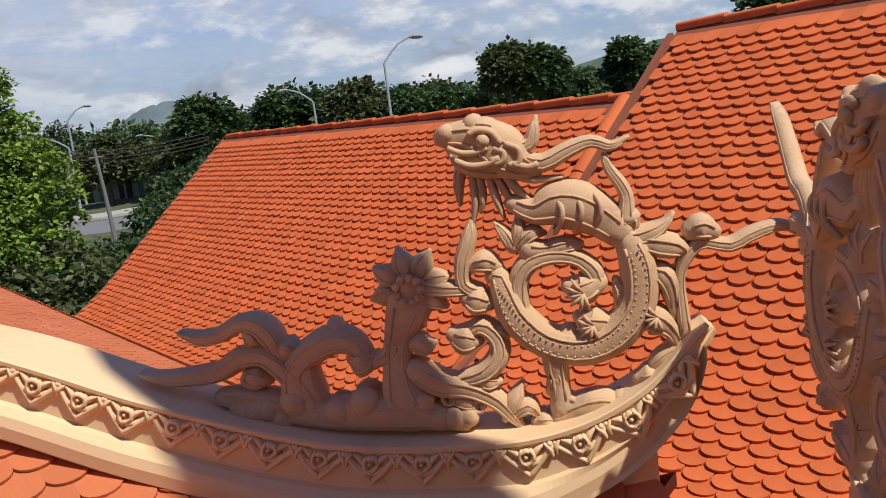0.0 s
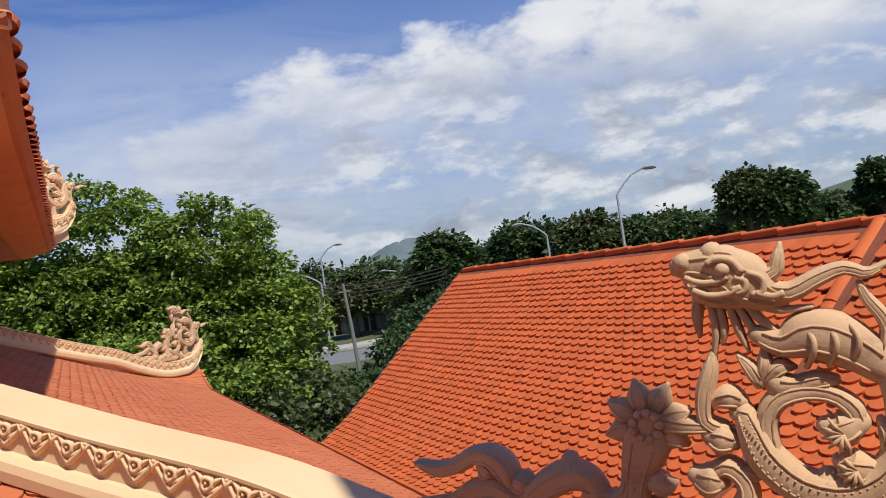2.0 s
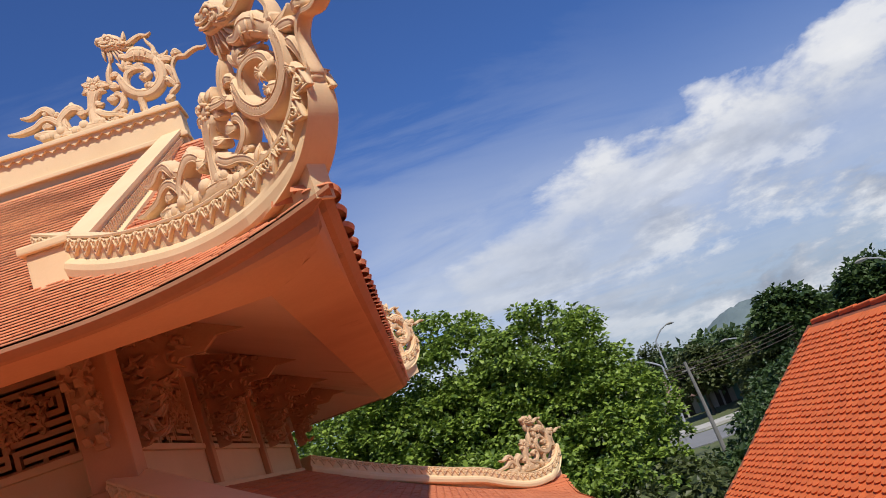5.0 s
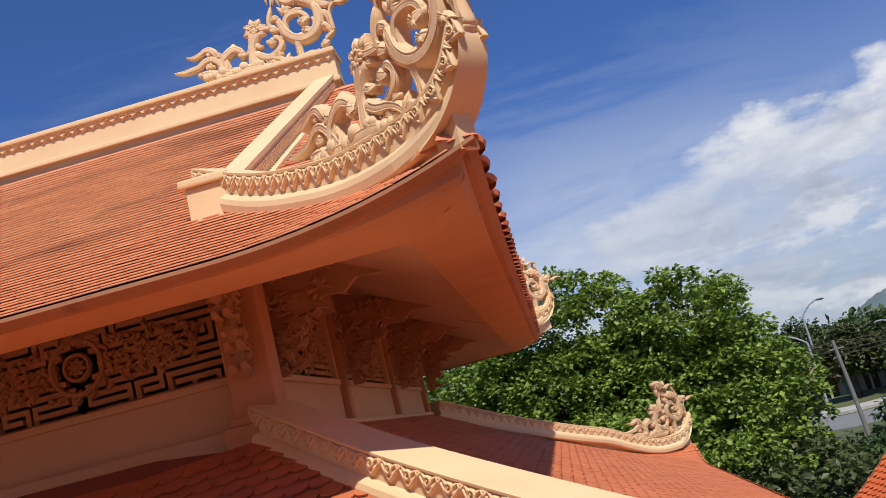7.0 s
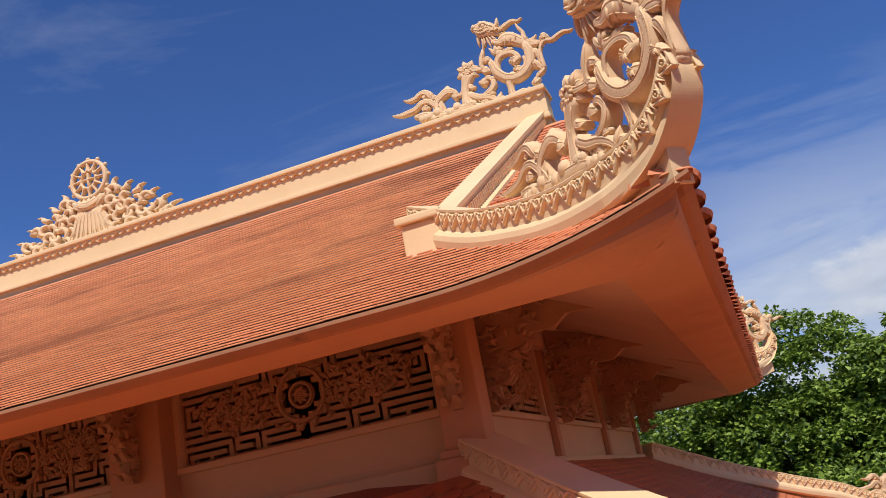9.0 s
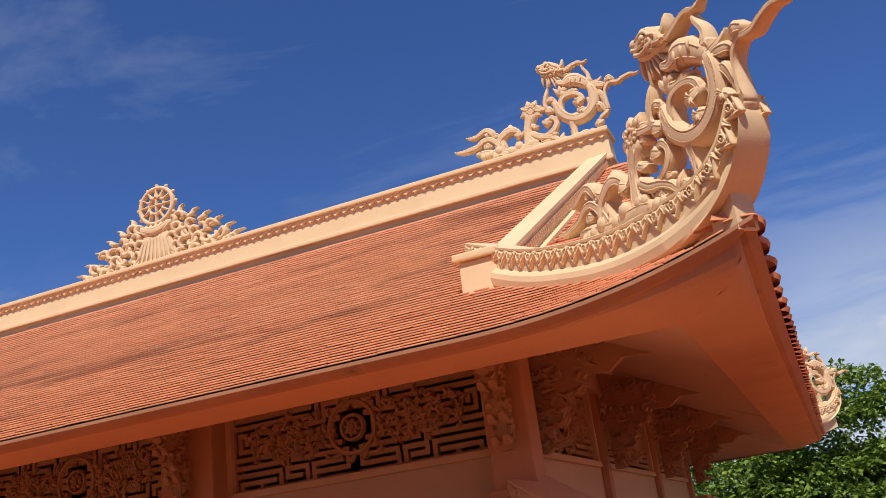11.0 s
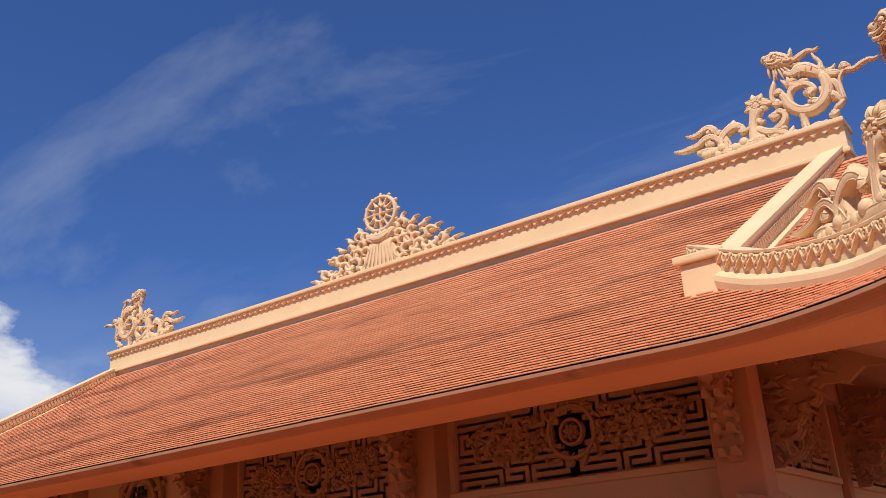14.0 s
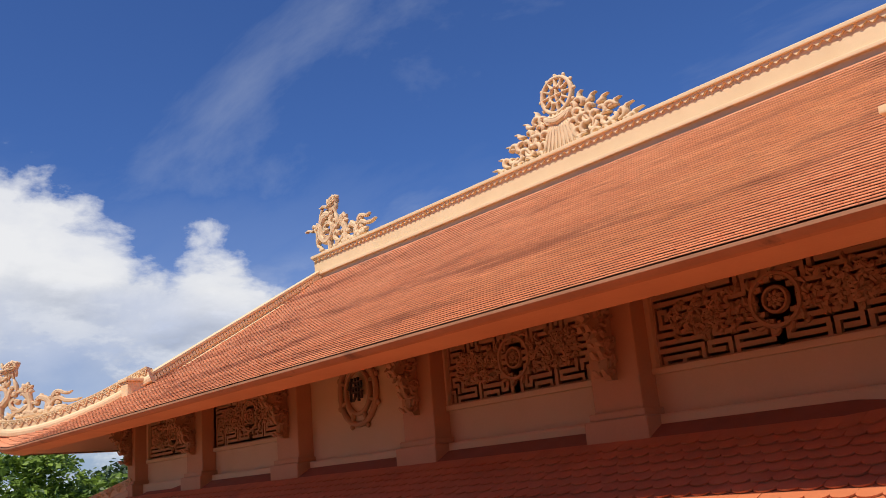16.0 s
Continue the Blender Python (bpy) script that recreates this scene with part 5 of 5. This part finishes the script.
# shrubs and small trees between the hall and the road
rng = np.random.default_rng(21)
for i, (az, dist, top, rx, rz, leaves) in enumerate([
        (-103.0, 22, -2.2, 1.9, 1.6, LEAF_OLIVE), (-105.5, 26, -2.7, 2.0, 1.5, LEAF_OLIVE), (-108.3, 25, -2.35, 1.9, 1.6, LEAF_DARK),
        (-106.5, 19, -2.3, 1.8, 1.5, LEAF_OLIVE), (-110.7, 30, -1.9, 2.2, 1.8, LEAF_DARK), (-101.5, 20, -2.4, 1.6, 1.5, LEAF_OLIVE),
        (-109.5, 20, -2.5, 1.8, 1.5, LEAF_DARK), (-104.0, 17, -2.9, 1.5, 1.3, LEAF_OLIVE), (-99.0, 19.5, -3.0, 1.6, 1.4, LEAF_DARK), (-112, 34, -1.0, 2.4, 1.9, LEAF_DARK)]):
    tree("shrub_tree", polar(az, dist), H + top, rx, rz, 110, 60, 0.17, 0.40, leaves, "dull green shrubby tree below the roofs", 30 + i, 0.12, "shrubby trees by the wall")

# the belt of trees along the road
belt = [(-106.9, 82, 0.15, 2.4), (-109.3, 86, 0.5, 2.6), (-110.6, 80, -0.3, 2.2), (-104.9, 105, 1.3, 4.0), (-107.3, 95, 0.7, 4.5), (-109.0, 98, 0.45, 4.5), (-111.2, 74, 0.3, 3.0), (-113.0, 62, 2.2, 2.0), (-114.8, 70, 0.9, 3.2), (-116.3, 74, 1.4, 4.2),
        (-118.0, 70, 2.3, 2.6), (-120.2, 72, 1.9, 3.2), (-122.0, 66, 2.0, 2.4), (-123.4, 75, 1.5, 3.0), (-125.2, 68, 1.0, 2.4), (-127.0, 72, 1.2, 2.6), (-128.6, 66, 0.9, 2.4),
        (-130.2, 70, 0.8, 2.4), (-131.9, 62, 3.1, 1.6), (-133.9, 62, 2.7, 1.7), (-135.8, 66, 0.6, 2.4), (-137.4, 72, 0.7, 3.0), (-139.2, 70, 2.6, 0.9), (-141.0, 76, 1.8, 2.8), (-142.8, 80, 1.9, 3.2), (-145.0, 78, 2.4, 3.2), (-148.5, 60, 5.8, 2.4)]
for i, (az, dist, top, rx) in enumerate(belt):
    rz = min(4.5, max(2.0, rx * 1.15))
    tree("roadside_tree", polar(az, dist), H + top * dist / 68, rx, rz, 130, 52, 0.40, 0.8, LEAF_DARK if i % 3 else LEAF_OLIVE, "dark green roadside tree in the distance", 60 + i, 0.2, "roadside trees")
# undergrowth that closes the belt
rng = np.random.default_rng(5)
cs = np.array([polar(-103 - 48 * rng.random(), 100 + 14 * rng.random(), 0.5 + 5.6 * rng.random()) for i in range(900)])
v, f = leaf_cloud(rng, cs, 1.2 + 0.8 * rng.random(900), 22, 0.8)
ob = raw("thicket", v.tolist(), f, LEAF_DARK)
tagged(ob, "dark thicket behind the roadside trees", "thicket", kind="stuff")


def street_lamp(az, dist, height, arm_az, double=False):
    base = tagged(thing("street_lamp", polar(az, dist)), "tall grey steel street lamp with a curved arm", "street lamp", "street lamps")
    k = dist / 48
    bm = bmesh.new()
    tube(bm, [(0, 0, 0), (0, 0, height * 0.5), (0, 0, height * 0.86)], [0.10 * k ** 0.5, 0.08 * k ** 0.5, 0.06 * k ** 0.5], 8)
    part("pole", bm, STEEL, base)
    d = Vector((math.cos(radians(arm_az)), math.sin(radians(arm_az)), 0))
    bm = bmesh.new()
    pts = [Vector((0, 0, height * 0.85))] + [d * (1.5 * s) + Vector((0, 0, height * 0.86 + height * 0.13 * math.sin(s * 1.5))) for s in (0.05, 0.3, 0.6, 1.0)]
    tube(bm, pts, 0.05 * k ** 0.5, 6)
    arm = part("arm", bm, STEEL, base)
    bm = bmesh.new()
    e = pts[-1]
    tube(bm, [e, e + d * 0.25 + Vector((0, 0, 0.02)), e + d * 0.6, e + d * 0.8 - Vector((0, 0, 0.03))], [0.06, 0.15, 0.15, 0.05], 8, 0.6)
    part("lantern", bm, CONCRETE, arm, "pale lamp head")


street_lamp(-124.3, 48, 9.0, -198)
street_lamp(-105.2, 92, 9.0, -198)
street_lamp(-105.0, 70, 6.2, -20)
street_lamp(-110.3, 84, 5.6, -18)
street_lamp(-119.6, 62, 7.4, -20)

# houses over the road
def house(az, dist, w, d, h, turn, wall, label):
    base = tagged(thing("roadside_house", polar(az, dist), radians(turn)), label, "house", "houses over the road")
    bm = boxed(-w / 2, w / 2, -d / 2, d / 2, 0, h)
    part("wall", bm, wall, base)
    bm = bmesh.new()
    sweep(bm, [Vector((-w / 2 - 0.5, 0, h)), Vector((w / 2 + 0.5, 0, h))], [(-d / 2 - 1.6, -0.5), (0, 1.4), (d / 2 + 1.6, -0.5), (d / 2 + 1.6, -0.35), (0, 1.6), (-d / 2 - 1.6, -0.35)])
    part("roof", bm, SHEET, base, "rusty sheet roof")
    for k in range(4):
        x = -w / 2 + w * (k + 0.5) / 4
        part("post", boxed(x - 0.09, x + 0.09, d / 2 + 1.1, d / 2 + 1.28, 0, h - 0.35), CONCRETE, base, "pale porch post")
        part("door", boxed(x - 0.6, x + 0.6, d / 2 + 0.01, d / 2 + 0.06, 0.0, 2.1), DARK if k % 2 else TEAL, base)


SHEET = surface("sheet_roof", (0.16, 0.10, 0.08), (0.26, 0.17, 0.13), 1.0, 0.7, 0.2, 20)
TEAL = surface("teal_paint", (0.10, 0.22, 0.20), (0.14, 0.28, 0.25), 1.5, 0.6, 0.1, 30)
house(-107.2, 92, 7, 5, 2.2, -20, CONCRETE, "low pale house with porch posts across the road")
house(-109.6, 96, 7, 5, 2.2, -20, TEAL, "low teal house with porch posts across the road")
for az, dist, h in ((-106.6, 52, 5.2), (-104.3, 60, 4.4)):
    bm = bmesh.new()
    tube(bm, [(0, 0, 0), (0.1, 0, h * 0.5), (0.25, 0, h)], [0.13, 0.11, 0.09], 8)
    box(bm, -0.2, 0.6, -0.04, 0.04, h - 0.5, h - 0.42)
    pole = mesh_object("utility_pole", bm, POLE)
    pole.location = polar(az, dist)
    tagged(pole, "leaning grey concrete utility pole by the road", "pole", "utility poles")
for k in range(4):
    bm = bmesh.new()
    a, b = polar(-101, 50, 4.9 + k * 0.22), polar(-113, 56, 4.6 + k * 0.22)
    tube(bm, [a + (b - a) * s - Vector((0, 0, 1.6 * s * (1 - s))) for s in np.linspace(0, 1, 14)], 0.022, 5)
    tagged(mesh_object("power_cable", bm, DARK), "sagging black power cable along the road", "cable", "power cables")

# ---- behind the eye: an unseen, added terrace that shades part of the hip ----
terrace = tagged(thing("unseen_shade_terrace", (0.5, 2, 0)), "plain unseen blocks added behind the viewpoint to shade the hip", "terrace")
settle(part("floor_slab", boxed(-0.9, 3.5, -0.55, 4.0, H - 1.75, H - 1.6), UNDER, terrace), Matrix.Identity(4))
settle(part("base_wall", boxed(-0.7, 3.3, -0.3, 3.8, 0, H - 1.75), EAVE, terrace), Matrix.Identity(4))
# added out of view, only to cast the shadow across dragon and beam
settle(part("shade_post", boxed(-2.06, -1.54, 1.4, 1.6, 0, H + 5.75), EAVE, terrace, "tall plain unseen block that casts the hip's shadow"), Matrix.Identity(4))

# added out of view to block sky light and deepen that shadow
settle(part("sky_blocker", boxed(-1.3, 6.0, 2.6, 2.8, 0, H + 4.9), EAVE, terrace, "plain unseen slab that holds back sky light"), Matrix.Identity(4))

# the carved hip end close by, seen edge on
m = Matrix.Translation((-1.59, -0.76, H - 0.93)) @ Matrix.Rotation(radians(-135), 4, "Z")
place(dragon_mesh(True), "dragon_ornament", CEMENT, m, "openwork cement dragon seen edge on, close by", "roof ornament", "dragons on the roof corners")
stub = tagged(thing("terrace_hip", (-1.62, -0.71, 0)), "cream upturned hip end of the terrace roof", "roof hip")
line = [Vector((s - 4.33, 0, z + 0.927)) for s, z in (tuple(q) for q in spline(LOWER_TOP[4:8], 6))]
settle(part("beam", beam_mesh(line, 0.5, 0.5), CREAM, stub), m)
mm = Matrix.Translation((-1.62, -0.71, 0)) @ Matrix.Rotation(radians(-135), 4, "Z")
settle(part("pier", boxed(-0.7, 0.12, -0.08, 0.08, 0, H - 1.2), CREAM, stub), mm)
# ---- roof tiles ----
def slope_cells(u0, u1, v0, v1, w, e, inside=None, slip=0.0):
    out = []
    rows = int((v1 - v0) / e)
    for r in range(rows):
        v = v0 + (r + 0.5) * e
        n = int((u1 - u0) / w) + 1
        for k in range(n):
            u = u0 + (k + (0.5 if r % 2 else 0.0)) * w
            if u <= u1 + 0.01 and (inside is None or inside(u, v)):
                out.append((u + slip * (math.sin(r * 12.9898) * 43758.5453 % 1.0 - 0.5) * w, v))
    return out


TW, TE = 0.115, 0.066
for rx, rz, y0, y1, run, deck, near in ((A_X, A_Z, A_Y0 + 0.06, A_Y1 - 0.2, 2.52, roof_a, None), (B_X, B_Z, B_Y0 + 0.1, 1.5, 2.92, roof_b, lambda u, v: u < -1.5 and 0.5 < v < 2.2)):
    def surf(u, v, rx=rx, rz=rz, run=run):
        t = run - v
        return (rx + t, u, rz - fall(t))
    lay_tiles("tile", surf, slope_cells(y0, y1, 0.0, run - 0.06, TW, TE * 0.75), TW, TE, 0.013, TILE, TILE_ONE, deck, near, 5, gap=0.006)

# lower skirt: the side that falls towards the neighbour, and the front
def lower_side(u, v):
    return (LX0 + v, u, lower_z(LX0 + v, u))


def lower_front(u, v):
    kick = 0.06 * max(0.0, 1 - abs(u - LX0 - v) / 0.9)  # the courses rise towards the hip
    return (u, LY0 - v, lower_z(u, LY0 - v) + kick)


lay_tiles("tile", lower_side, slope_cells(LY1, LY0, 0.0, 3.5, 0.125, 0.085, lambda u, v: LY1 + v - 0.02 < u < LY0 - v + 0.02), 0.125, 0.094, 0.010, LOWER_TILE, LOWER_TILE_ONE, lower_roof, None, 6)
lay_tiles("tile", lower_front, slope_cells(LX0, LX1, 0.0, 3.4, 0.125, 0.085, lambda u, v: LX0 + v - 0.02 < u < LX1 - v), 0.125, 0.094, 0.009, LOWER_TILE, LOWER_TILE_ONE, lower_roof, lambda u, v: u < 1.4 and v > 0.7, 7, 8, 0.5, 0.010, 1.0, 0.6)


# upper roof: the long front, the near end skirt and the strip outside the gable rib
def upper_front(u, v):
    y = UY0 - v
    d = v
    return (u, y, H + 0.885 + 0.40 * d + 0.030 * d * d + corner_lift(u, y, UX0, UX1, UY0, UY1, 0.22, 1.3))


def upper_end(u, v):
    x = UX0 + v
    return (x, u, H + 0.885 + 0.40 * v + 0.030 * v * v + corner_lift(x, u, UX0, UX1, UY0, UY1, 0.22, 1.3))


def on_front(u, v):
    edge = UX0 + (v if v < GABLE - 0.7 else GABLE - 0.7 if v < 1.5 else GABLE - 0.14)
    return edge - 0.02 < u < 2 * CX - edge


lay_tiles("tile", upper_front, slope_cells(UX0 - 0.02, UX1, 0.066, 4.75, 0.13, 0.088, on_front, 0.9), 0.13, 0.100, 0.0075, OLD_TILE, OLD_TILE_ONE, upper_roof, lambda u, v: u < 5.2 and v < 1.0, 8, 6, 0.22, 0.0125, 1.02, 0.45, 0.5)
lay_tiles("tile", upper_end, slope_cells(UY1, UY0, 0.030, 1.35, 0.15, 0.098, lambda u, v: UY1 + v < u < UY0 - v + 0.02), 0.15, 0.108, 0.026, OLD_TILE, OLD_TILE_ONE, upper_roof, None, 9, 8, 0.6, 0.012)
lay_tiles("tile", upper_front, slope_cells(0.96, 1.55, 1.5, 4.75, 0.13, 0.092), 0.13, 0.102, 0.011, OLD_TILE, OLD_TILE_ONE, upper_roof, None, 10, 6, 0.4)
